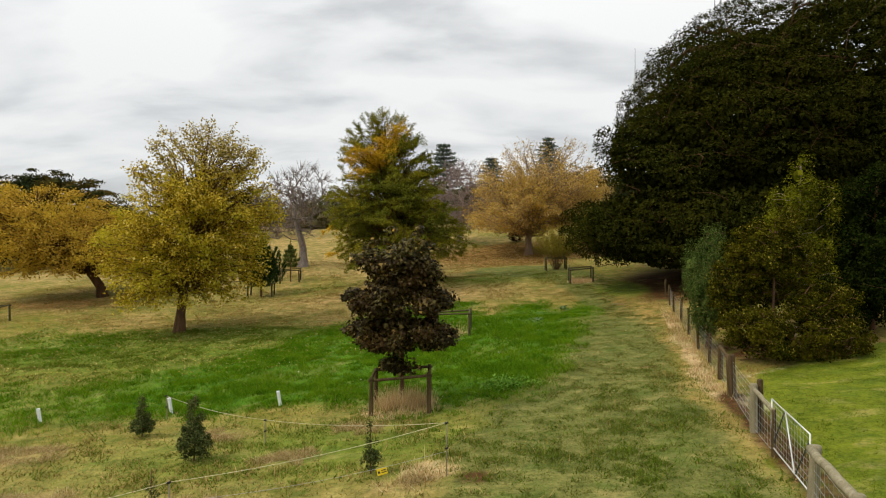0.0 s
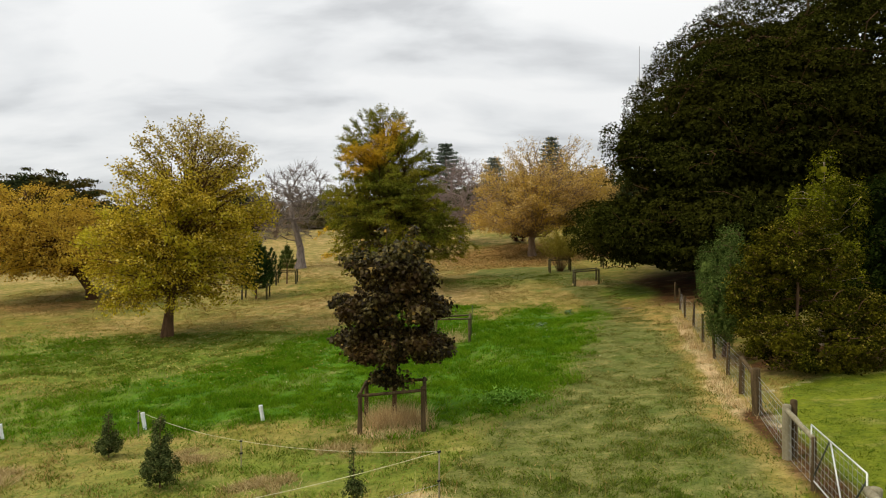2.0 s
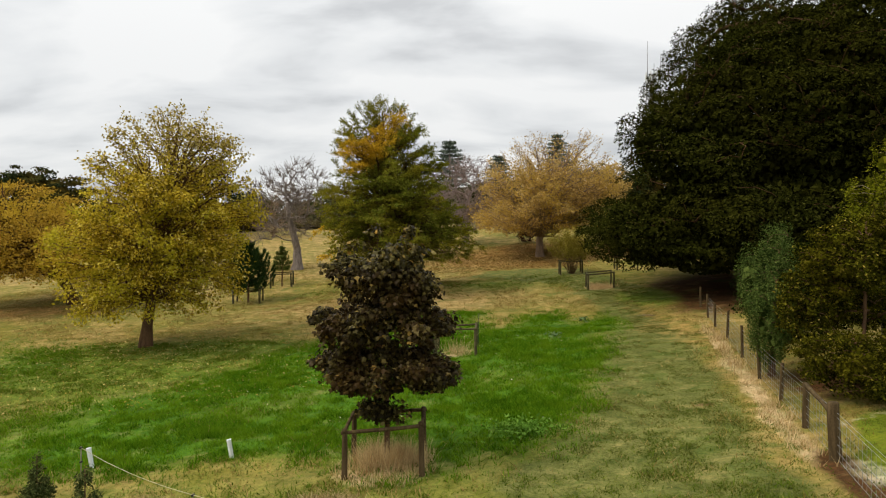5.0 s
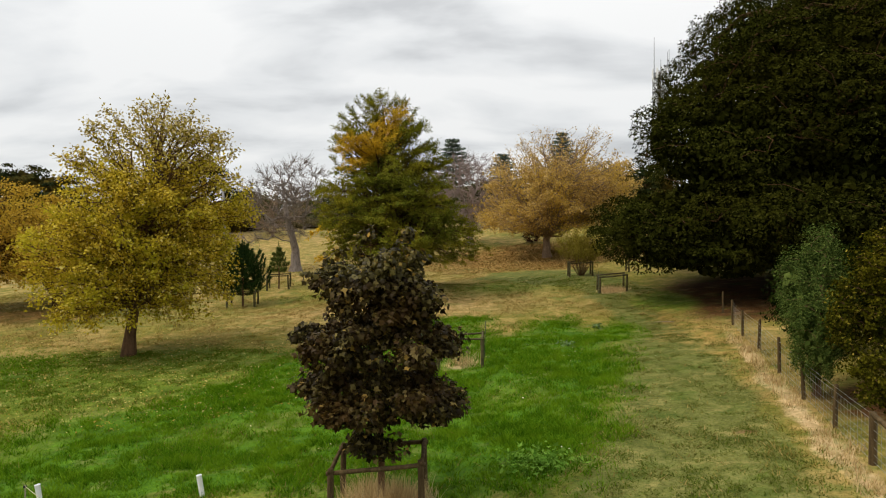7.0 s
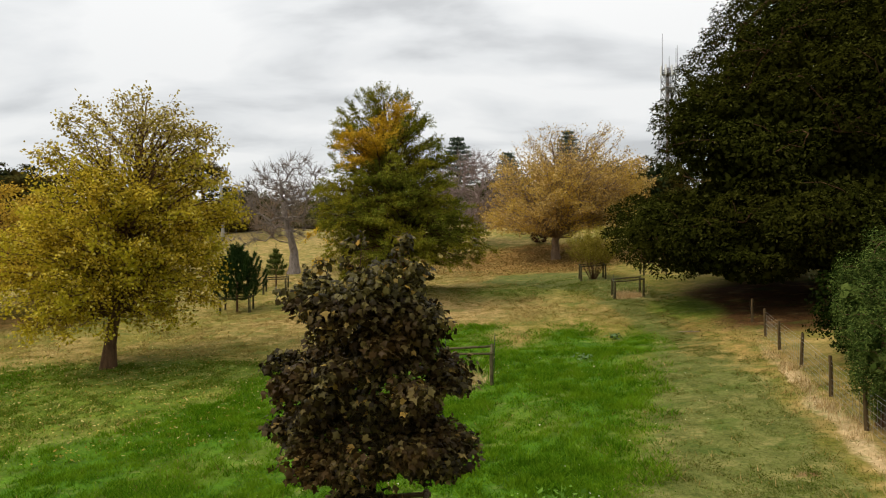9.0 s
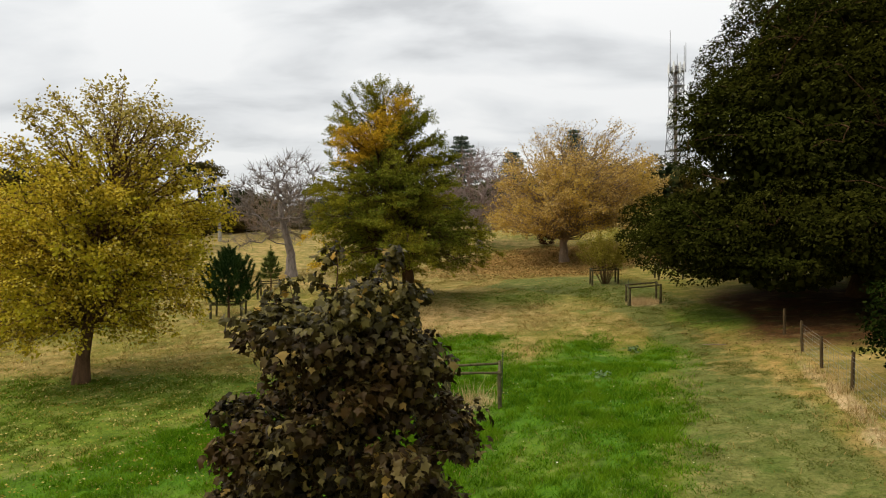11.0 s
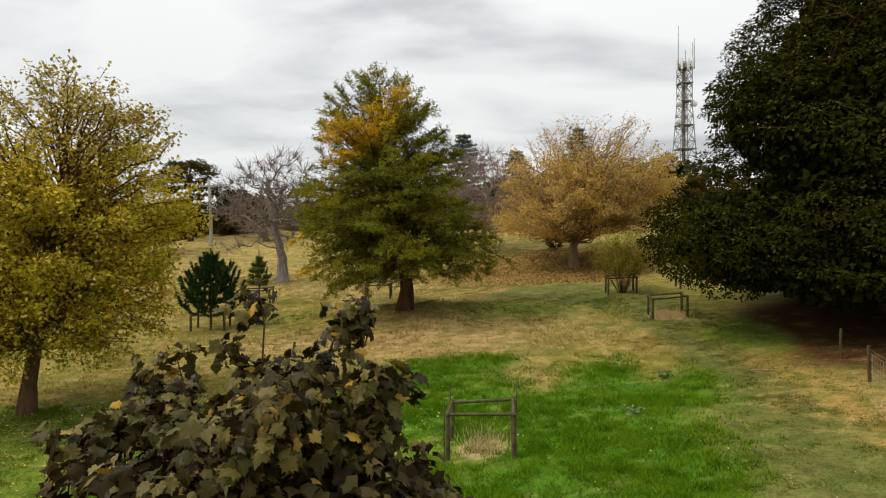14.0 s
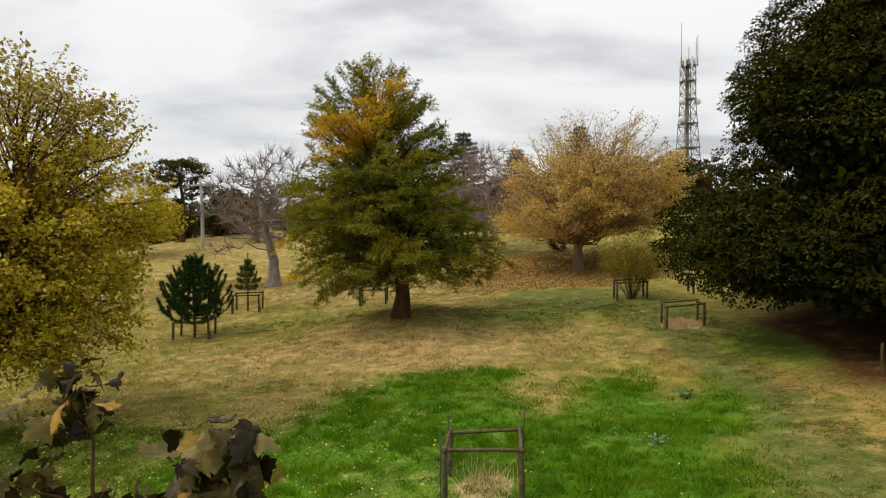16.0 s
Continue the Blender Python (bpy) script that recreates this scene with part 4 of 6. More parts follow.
spray_tree("orange_tree", 8.9, 64.0, "wide orange and tan autumn tree with twiggy top on leaf litter",
           [(0, 0, 0), (2.4, 0, 0), (4.4, 0.4, 0), (6.4, 1.0, 0), (12, 1.3, 0)], [(2.5, 5.0), (3.8, 7.0), (6.4, 7.1), (9.0, 5.6), (10.6, 4.4), (11.8, 3.0)],
           0.36, M_BARK_TAN, L_ORANGE, 15, tips=300, inner=90, elev=((0.1, 6), (0.4, 25), (0.7, 45), (1, 64)), first=1.9, per=8, leaf_size=0.16, aspect=0.65, fuzz=0.14, leaf_up=0.3, chaos=0.7, twig_len=0.95, twig_gap=0.2, trunk_top=0.5, sag=0.06, twig_r=0.008,
           density=((0, 1), (0.7, 0.95), (0.85, 0.35), (1, 0.25)))


def bare_tree(name, x, y, label, ells, trunk, trunk_r, bark, tips_n, seed, twigs=9, twig_len=0.9):
    """A leafless tree: limbs to every tip and fine twigs beyond."""
    rng = np.random.default_rng(seed)
    t = thing(name, x, y, label, "tree", "park trees")
    tips = crown_tips(ells, tips_n, rng, 0.3)
    tr = np.array(trunk, float)
    u = np.linspace(0, 1, 9)
    s = np.linspace(0, 1, len(tr))
    tr = np.stack([np.interp(u, s, tr[:, i]) for i in range(3)], 1)
    tr[1:-1] += rng.normal(size=(7, 3)) * trunk_r * 0.18
    node, rad_n, chains, ntr = limbs(tips, tr, rng, 0.019, 0.50, 0.3, 0.22)
    tb = Tubes()
    ur = np.linspace(0, 1, ntr)
    base = tr.copy()
    base[0, 2] -= 0.15
    tb.add(base, trunk_r * (1 - 0.55 * ur) * (1 + 0.5 * np.exp(-ur * 14)), 10)
    part("trunk", tb.mesh("trunk", bark), t)
    grow_limbs(t, node, rad_n, chains, trunk_r * 0.7, bark)
    tb = Tubes()
    for ids in chains:
        a, b = node[ids[-2]], node[ids[-1]]
        for k in range(twigs):
            d = unit((b - a) / max(np.linalg.norm(b - a), 1e-6) + rng.normal(size=3) * 0.65 + np.array([0, 0, 0.35]))
            st = a + (b - a) * rng.uniform(0.2, 1.0)
            ln = twig_len * rng.uniform(0.5, 1.3)
            mid = st + d * ln * 0.5 + rng.normal(size=3) * 0.06
            tb.add([st, mid, mid + unit(d + rng.normal(size=3) * 0.35 + np.array([0, 0, 0.2])) * ln * 0.5], [0.019, 0.014, 0.008], 3, False)
    tagged(part("twigwork", tb.mesh("twigwork", bark), t), kind="stuff")
    return t


bare_tree("bare_tree", -14.0, 62.0, "leafless grey tree with a forked trunk and upswept branches",
          [(-1.6, 0, 6.0, 3.9, 3.2, 3.6, 1.0), (0.6, 0, 7.8, 2.4, 2.2, 2.4, 0.8), (-3.9, 0, 2.9, 2.6, 1.4, 0.5, 0.3)],
          [(0, 0, 0), (0.1, 0, 1.6), (-0.4, 0, 3.2), (-0.9, 0, 6)], 0.44, M_BARK_FAN, 190, 21, 12, 0.9)
bare_tree("bare_tree", -22.5, 84.0, "low leafless grey thicket tree behind the meadow",
          [(0, 0, 2.6, 4.6, 3.0, 2.2, 1.0), (2.0, 0, 4.0, 3.6, 3.0, 2.4, 0.8)], [(0, 0, 0), (0.2, 0, 0.8), (0, 0, 2.4)], 0.22, M_BARK_TAN, 170, 22, 12, 1.0)
bare_tree("bare_tree", 2.0, 72.0, "leafless pinkish tree with drooping fine branches",
          [(0, 0, 5.6, 4.6, 4.0, 4.0, 1.0), (2.0, 0, 3.8, 3.0, 3.0, 2.4, 0.8)], [(0, 0, 0), (0, 0, 2), (0.2, 0, 5)], 0.34, M_BARK_PINK, 320, 23, 13, 1.0)

# ---- trees and shrubs behind the fence ----
tree("cypress_shrub", 10.05, 23.5, "blue-green feathery conifer shrub leaning over the fence",
     [(0, 0, 2.2, 0.85, 1.1, 1.7, 1.0), (0.35, 0.3, 3.6, 0.6, 0.7, 1.1, 0.6), (-0.35, -0.5, 1.7, 0.6, 0.7, 1.3, 0.5), (-0.3, 0.4, 3.0, 0.5, 0.6, 1.0, 0.4)], [(0, 0, 0), (0.1, 0, 2), (0.3, 0.1, 3.8)], 0.09, M_BARK_BROWN, L_CYPRESS, 210, 120, 0.20, 0.075, 31,
     flat=2.0, shell=0.55, aspect=0.3, r_tip=0.006, fill=250, fill_size=0.25, category="shrub", group="trees behind the fence")
tree("olive_tree", 11.1, 20.9, "dense olive green small tree with pale stems behind the fence",
     [(-0.4, 0, 3.3, 1.1, 1.1, 0.7, 1.0), (0.2, 0, 4.3, 0.75, 0.8, 0.75, 0.9), (-0.7, -0.2, 4.0, 0.5, 0.5, 0.5, 0.5), (0.9, -0.3, 3.4, 0.9, 0.9, 0.7, 0.6), (1.3, -0.6, 1.9, 1.2, 1.0, 0.7, 0.7), (0.5, -1.0, 0.8, 2.3, 1.2, 0.75, 1.1), (-0.9, -0.3, 1.0, 1.0, 1.0, 0.8, 0.6), (0.1, 0.6, 2.2, 1.4, 0.8, 0.6, 0.5), (-1.1, 0.5, 2.4, 0.75, 0.8, 1.2, 0.9), (-0.9, 0.3, 3.6, 0.6, 0.7, 0.7, 0.6)],
     [(0, 0, 0), (-0.05, -0.2, 2.2), (0.1, 0, 4.6)], 0.06, M_BARK_BROWN, L_OLIVE, 560, 90, 0.27, 0.085, 32,
     flat=0.7, shell=0.35, r_tip=0.010, fill=200, fill_size=0.25, group="trees behind the fence")
tree("olive_tree", 13.4, 23.4, "tall olive green small tree with upright plumes behind the fence",
     [(0, 0, 2.4, 1.7, 1.6, 1.5, 1.0), (-0.5, 0, 4.6, 0.7, 0.8, 1.2, 0.8), (0.1, 0, 5.9, 0.4, 0.45, 1.0, 0.5), (1.0, 0, 4.5, 0.7, 0.8, 1.3, 0.6), (-1.1, -0.5, 3.5, 0.7, 0.8, 0.9, 0.5), (1.5, 0.2, 3.3, 0.9, 0.9, 0.9, 0.5)], [(0, 0, 0), (0, 0, 3), (0.1, 0, 6.4)], 0.08, M_BARK_PALE, L_PLUME, 470, 85, 0.26, 0.085, 33,
     flat=1.5, shell=0.4, r_tip=0.008, fill=300, fill_size=0.3, group="trees behind the fence")
tree("green_shrub_tree", 15.8, 22.8, "dense deep green small tree over the lawn",
     [(0, 0, 2.4, 1.8, 1.7, 1.7, 1.0), (0.4, 0, 4.8, 0.9, 1.0, 1.3, 0.8), (-0.9, 0, 4.3, 0.8, 0.8, 1.1, 0.6), (1.6, 0, 4.2, 0.9, 0.9, 1.3, 0.6), (-1.3, -0.6, 1.2, 2.0, 1.3, 0.9, 0.6)], [(0, 0, 0), (0, 0, 3), (0.2, 0, 5.6)], 0.09, M_BARK_BROWN, L_DEEP, 440, 95, 0.30, 0.11, 34,
     flat=1.2, shell=0.45, r_tip=0.007, fill=500, fill_size=0.35, group="trees behind the fence")
tree("green_shrub_tree", 19.4, 24.8, "dense deep green small tree over the lawn",
     [(0, 0, 3.0, 2.4, 2.2, 2.4, 1.0), (0.2, 0, 5.6, 1.2, 1.2, 1.6, 0.8), (-1.5, 0, 4.8, 0.9, 0.9, 1.3, 0.6)], [(0, 0, 0), (0, 0, 3), (0, 0, 6)], 0.1, M_BARK_BROWN, L_DEEP, 340, 85, 0.36, 0.12, 35,
     flat=1.1, shell=0.45, r_tip=0.007, fill=500, fill_size=0.4, group="trees behind the fence")
tree("dark_shrub", 12.9, 27.5, "dark shaded shrub between the oak and the fence",
     [(0, 0, 1.8, 1.7, 2.6, 1.8, 1.0)], [(0, 0, 0), (0, 0, 1), (0, 0, 2)], 0.06, M_BARK_DARK, L_DEEP, 120, 70, 0.45, 0.13, 36, r_tip=0.006, fill=300, fill_size=0.45, category="shrub", group="trees behind the fence")


# ---- distant trees ----
def layered_conifer(name, x, y, top, label, seed, width, tiers, leaf=None, bark=None):
    """A tall conifer of whorled, level tiers; top: the height of its tip above sea of the paddock's zero."""
    rng = np.random.default_rng(seed)
    t = thing(name, x, y, label, "tree", "distant conifers")
    h = top - ground_z(x, y)
    tb = Tubes()
    tb.add([(0, 0, -0.2), (0, 0, h * 0.5), (0, 0, h)], [h * 0.022, h * 0.015, 0.05], 8)
    part("trunk", tb.mesh("trunk", bark or M_BARK_DARK), t)
    tb, pts = Tubes(), []
    for k in range(tiers):
        u = (k + 0.5) / tiers
        z = h * (0.18 + 0.80 * u)
        r = width * (1.02 - u) ** 0.68 * rng.uniform(0.85, 1.12)
        for a in np.arange(9) * 2 * np.pi / 9 + rng.uniform(0, 1):
            r2 = r * rng.uniform(0.7, 1.1)
            tip = np.array([math.cos(a) * r2, math.sin(a) * r2, z + r2 * rng.uniform(-0.05, 0.2)])
            tb.add([(0, 0, z), tip * np.array([0.6, 0.6, 1]) - np.array([0, 0, 0.1]), tip], [0.09, 0.06, 0.03], 3, False)
            m = 55
            v = rng.random(m)[:, None] ** 0.6
            pts.append(np.array([0, 0, z]) * (1 - v) + tip * v + rng.normal(size=(m, 3)) * np.array([0.4, 0.4, 0.12]) * (width / 6))
    tagged(part("branchwork", tb.mesh("branchwork", bark or M_BARK_DARK), t), kind="stuff")
    p = np.vstack(pts)
    v, f = leaf_quads(p, unit(rng.normal(size=p.shape) * 0.6 + np.array([0, 0, 0.8])), 0.07 * width, rng, 0.5)
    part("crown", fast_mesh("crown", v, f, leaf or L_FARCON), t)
    return t


# skyline conifers, their haze carried by the pale needle colour
layered_conifer("tall_conifer", 0.2, 141, 28.7, "tall tiered conifer on the skyline, coloured pale for haze", 41, 7.0, 15)
layered_conifer("tall_conifer", 13.0, 165, 29.1, "tall tiered conifer on the skyline, coloured pale for haze", 42, 6.6, 15)
layered_conifer("tall_conifer", 29.0, 171, 35.6, "tall tiered conifer on the skyline, coloured pale for haze", 43, 7.5, 17)
tree("spreading_cypress", -50.5, 78.0, "wide flat-topped dark cypress with tiered foliage behind the meadow",
     [(0, 0, 6.8, 10.5, 7, 4.4, 1.0), (1, 0, 3.0, 10.5, 7, 2.8, 0.9), (0.5, 0, 9.8, 7, 5, 2.6, 0.8)], [(0, 0, 0), (0, 0, 4), (0, 0, 9)], 0.6, M_BARK_DARK, L_DARKCON, 420, 60, 1.1, 0.36, 44, flat=0.25, fill=1200, fill_size=1.0, limb_every=3, group="distant trees")
tree("spreading_cypress", -66.0, 84.0, "wide flat-topped dark cypress with tiered foliage behind the meadow",
     [(0, 0, 5.5, 9.5, 7, 4.4, 1.0), (1, 0, 3.0, 9.5, 7, 2.8, 0.9)], [(0, 0, 0), (0, 0, 4), (0, 0, 8)], 0.6, M_BARK_DARK, L_DARKCON, 340, 55, 1.1, 0.36, 45, flat=0.25, fill=1000, fill_size=1.0, limb_every=3, group="distant trees")
tree("umbrella_pine", -32.0, 86.0, "tall dark pine with an open flat crown",
     [(0, 0, 9.2, 3.2, 3.0, 1.7, 1.0), (-2.0, 0, 7.2, 2.2, 2.2, 1.1, 0.5), (1.8, 0, 6.6, 2.0, 2.0, 1.0, 0.5), (-0.5, 0, 5.0, 1.8, 1.8, 0.8, 0.3)], [(0, 0, 0), (0.3, 0, 4), (-0.1, 0, 8.5)], 0.35, M_BARK_DARK, L_DARKCON, 90, 70, 0.75, 0.28, 46, flat=0.5, shell=0.2, r_tip=0.02, group="distant trees", z=ground_z(-32, 86) - 0.9)
for i, (fx, fy, fw, fh, lf) in enumerate(((-29.5, 92, 3.2, 5.6, L_DARKCON), (-38, 92, 5, 4.5, L_DARKCON), (-20, 98, 4.5, 2.6, L_FAR), (-55, 100, 8, 7, L_FAR), (-80, 98, 9, 8, L_FAR), (-10, 106, 6, 4.5, L_FAR),
                                          (3, 110, 7, 6.5, L_FAR), (16, 106, 6.5, 6.5, L_FAR), (29, 100, 6.5, 8.0, L_DARKCON), (42, 108, 8, 9, L_DARKCON), (24, 118, 7, 9.0, L_FAR), (58, 100, 9, 10, L_DARKCON), (-100, 112, 10, 8, L_FAR), (-17, 112, 6, 4.0, L_FAR), (-33, 108, 6, 5.5, L_FAR), (-46, 112, 8, 7, L_DARKCON), (-66, 118, 10, 9, L_FAR), (-24, 126, 8, 5, L_FAR), (-4, 124, 8, 8, L_FAR), (10, 128, 8, 8, L_FAR), (36, 126, 8, 9, L_FAR), (70, 120, 10, 11, L_FAR))):
    tree("distant_tree", fx, fy, "rounded dark green tree on the far rise", [(0, 0, fh * 0.5, fw, fw * 0.8, fh * 0.5, 1.0), (0, 0, fh * 0.2, fw * 1.15, fw * 0.9, fh * 0.3, 0.8), (fw * 0.3, 0, fh * 0.62, fw * 0.6, fw * 0.6, fh * 0.42, 0.6)],
         [(0, 0, 0), (0, 0, fh * 0.3), (0, 0, fh * 0.6)], 0.3, M_BARK_DARK, lf, 110, 48, 1.0, 0.42, 60 + i, flat=0.6, fill=260, fill_size=1.2, limb_every=4, group="distant trees")



def far_woods(n, seed):
    """The wooded rise that closes the view: one mass of foliage clumps."""
    rng = np.random.default_rng(seed)
    c = np.stack([rng.uniform(-230, 200, n), rng.uniform(150, 185, n)], 1)
    h = (4.5 + 2.5 * wave(c[:, 0], c[:, 1], 0.13, 3) + 1.5 * wave(c[:, 0], c[:, 1], 0.37, 5)) * rng.random(n) ** 0.7
    p = np.stack([c[:, 0], c[:, 1], ground_h(c[:, 0], c[:, 1]) + h], 1)
    v, f = leaf_quads(p, unit(rng.normal(size=(n, 3)) + np.array([0, -0.3, 0.6])), 1.1, rng, 0.7)
    tagged(new("far_woods", fast_mesh("far_woods", v, f, L_FAR)), "olive and grey woodland along the far rise", "woods", kind="stuff")


far_woods(42000, 59)

# ---- young trees ----
LEADERS = [(-1.62, 18.9, 5.05), (-0.70, 18.2, 5.08), (-2.05, 18.7, 4.72)]


MAPLE_HALF = [(0.0, 0.0), (0.16, -0.12), (0.34, -0.14), (0.30, 0.0), (0.44, 0.06), (0.38, 0.18), (0.62, 0.36), (0.43, 0.42), (0.45, 0.58), (0.27, 0.55), (0.20, 0.76), (0.12, 0.74), (0.0, 1.0)]


MAPLE_PLAIN = [(0.0, 0.0), (0.30, -0.13), (0.38, 0.10), (0.62, 0.36), (0.40, 0.50), (0.20, 0.62), (0.0, 1.0)]


def maple_leaves(p, nrm, size, rng, out=None, shape=MAPLE_HALF):
    """Lobed leaves, cupped along the midrib and drooping outwards: a fan round a point on the midrib."""
    half = np.array(shape)
    n = len(p)
    t = rng.normal(size=(n, 3)) * 0.55 + np.array([0, 0, -0.55])
    if out is not None:
        t = t + out
    t = unit(t - nrm * (t * nrm).sum(1, keepdims=True))
    b = unit(np.cross(nrm, t))
    nn = np.cross(b, t) * -1
    s = size * rng.uniform(0.6, 1.3, n)
    fold = rng.uniform(-0.15, 0.55, n)
    curl = rng.uniform(-0.1, 0.9, n)
    twist = rng.normal(size=n) * 0.25
    outl = np.vstack([half, (half * (-1, 1))[-2:0:-1], [(0.0, 0.3)]])
    h = -np.abs(outl[:, 0])[None, :] * fold[:, None] - (outl[:, 1] ** 2)[None, :] * curl[:, None] + (outl[:, 0] * outl[:, 1])[None, :] * twist[:, None]
    h = h + rng.normal(size=h.shape) * 0.055
    v = p[:, None, :] + s[:, None, None] * (outl[None, :, :1] * b[:, None, :] + outl[None, :, 1:] * t[:, None, :] + h[..., None] * nn[:, None, :])
    m = len(outl) - 1
    tri = np.array([(m, q, (q + 1) % m) for q in range(m)])
    f = (np.arange(n)[:, None, None] * v.shape[1] + tri[None]).reshape(-1, 3)
    return v.reshape(-1, 3), f


def young_maple(x, y):
    rng = np.random.default_rng(51)
    t = thing("maple_tree", x, y, "young maple with dark bronze-purple lobed leaves in a timber guard", "tree")
    z0 = ground_z(x, y)
    ells = [(0.0, 0.1, 1.35, 0.5, 0.5, 0.35, 0.4), (0.0, 0.1, 2.15, 1.55, 1.5, 0.36, 1.0), (0.0, 0.1, 3.15, 1.55, 1.5, 0.36, 1.0), (0.0, 0.1, 2.65, 0.95, 0.95, 1.2, 0.35), (0.0, 0.1, 4.05, 1.1, 1.0, 0.38, 1.1), (-0.72, 0.0, 4.35, 0.6, 0.6, 0.22, 0.8), (0.35, 0.05, 4.66, 0.5, 0.55, 0.28, 0.8), (0.0, 0.1, 4.35, 0.7, 0.7, 0.25, 0.7), (0.05, 0.1, 3.7, 0.85, 0.8, 0.4, 0.4)]
    tips = np.vstack([crown_tips(ells, 160, rng, 0.5), lump_tips(ells, 45, 4, 0.3, rng, 0.75)])
    lead = np.array([(a - x, b - y, c - z0) for a, b, c in LEADERS])
    side = [lead[0] - (0, 0, 0.25 * i) + rng.normal(size=3) * 0.08 for i in range(5)] + [lead[1] - (0, 0, 0.18 * i) + rng.normal(size=3) * 0.1 for i in range(4)] + [lead[2] - (0, 0, 0.25 * i) + rng.normal(size=3) * 0.1 for i in range(4)]
    tips = np.vstack([tips, lead, side])
    tr = np.array([(0, 0, -0.1), (0.02, 0, 0.8), (0.0, 0, 1.6), (0.04, 0, 2.4), (0.0, 0, 3.2), (0.03, -0.05, 4.0), (0.05, -0.05, 4.7)])
    node, rad_n, chains, ntr = limbs(tips, tr, rng, 0.006, 0.40, 0.4, 0.08)
    tb = Tubes()
    tb.add(tr, [0.075, 0.062, 0.055, 0.045, 0.036, 0.026, 0.014], 10)
    part("trunk", tb.mesh("trunk", M_BARK_BROWN), t)
    grow_limbs(t, node, rad_n, chains, 0.035, M_BARK_BROWN)
    p, nrm = clump_leaves(tips[:340], 66, 0.29, 0.7, rng, up=0.75, chaos=0.6)
    ok = p[:, 2] > 1.0
    # leaves of the top, single, near the flight line
    p2, n2 = clump_leaves(tips[340:], 22, 0.15, 1.0, rng, up=0.8, chaos=0.7)
    top = p[:, 2] > 4.45
    away = lambda q: unit(q * np.array([1, 1, 0]) + np.array([0, -0.3, 0]))
    v, f = maple_leaves(p[ok & ~top], nrm[ok & ~top], 0.094, rng, away(p[ok & ~top]), MAPLE_PLAIN)
    part("crown", fast_mesh("crown", v, f, L_MAPLE), t)
    pa, na = np.vstack([p[top], p2]), np.vstack([nrm[top], n2])
    near = np.argsort(-pa[:, 2])
    one, rest = near[:290], near[290:]
    if len(rest):
        v, f = maple_leaves(pa[rest], na[rest], 0.096, rng, away(pa[rest]))
        part("upper_crown", fast_mesh("upper_crown", v, f, L_MAPLE_TOP_LIT), t)
    for i in one:
        v, f = maple_leaves(np.zeros((1, 3)), na[i:i + 1], 0.096, rng, away(pa[i:i + 1]))
        ob = part("leaf", fast_mesh("leaf", v, f, L_MAPLE_ONE_LIT), t)
        ob.location = pa[i]
    return t


def leaf_mat_object(name, stops, rough, trans, spec):
    """The same leaves where each is an object of its own."""
    m, nt, out = nodes_of(name)
    oi = nt.nodes.new("ShaderNodeObjectInfo")
    col = n_ramp(nt, oi.outputs["Random"], stops)
    vein = n_ramp(nt, n_noise(nt, 30.0, 3.0), [(0.4, (0.75, 0.72, 0.7)), (0.65, (1.15, 1.12, 1.05))])
    p = n_principled(nt, n_mix(nt, 1.0, col, vein, "MULTIPLY"), rough, spec=spec)
    tr = nt.nodes.new("ShaderNodeBsdfTranslucent")
    nt.links.new(col, tr.inputs[0])
    mx = nt.nodes.new("ShaderNodeMixShader")
    mx.inputs[0].default_value = trans
    nt.links.new(p.outputs[0], mx.inputs[1])
    nt.links.new(tr.outputs[0], mx.inputs[2])
    nt.links.new(mx.outputs[0], out.inputs[0])
    return m


# lighter copies of the maple colours: sky highlights painted into the top leaves
L_MAPLE_ONE_LIT = leaf_mat_object("maple_lit_leaf_single", [(0.0, (0.0170, 0.0125, 0.0035)), (0.35, (0.0450, 0.0370, 0.0085)), (0.65, (0.0850, 0.0690, 0.0165)), (0.9, (0.1600, 0.1320, 0.0360)), (1.0, (0.3600, 0.2100, 0.0350))], 0.40, 0.14, 0.10)
L_MAPLE_TOP_LIT = leaf_mat("maple_lit_top_leaves", [(0.0, (0.0170, 0.0125, 0.0035)), (0.35, (0.0450, 0.0370, 0.0085)), (0.65, (0.0850, 0.0690, 0.0165)), (0.9, (0.1600, 0.1320, 0.0360)), (1.0, (0.3600, 0.2100, 0.0350))], rough=0.40, trans=0.12, spec=0.10)
young_maple(-1.22, 18.3)


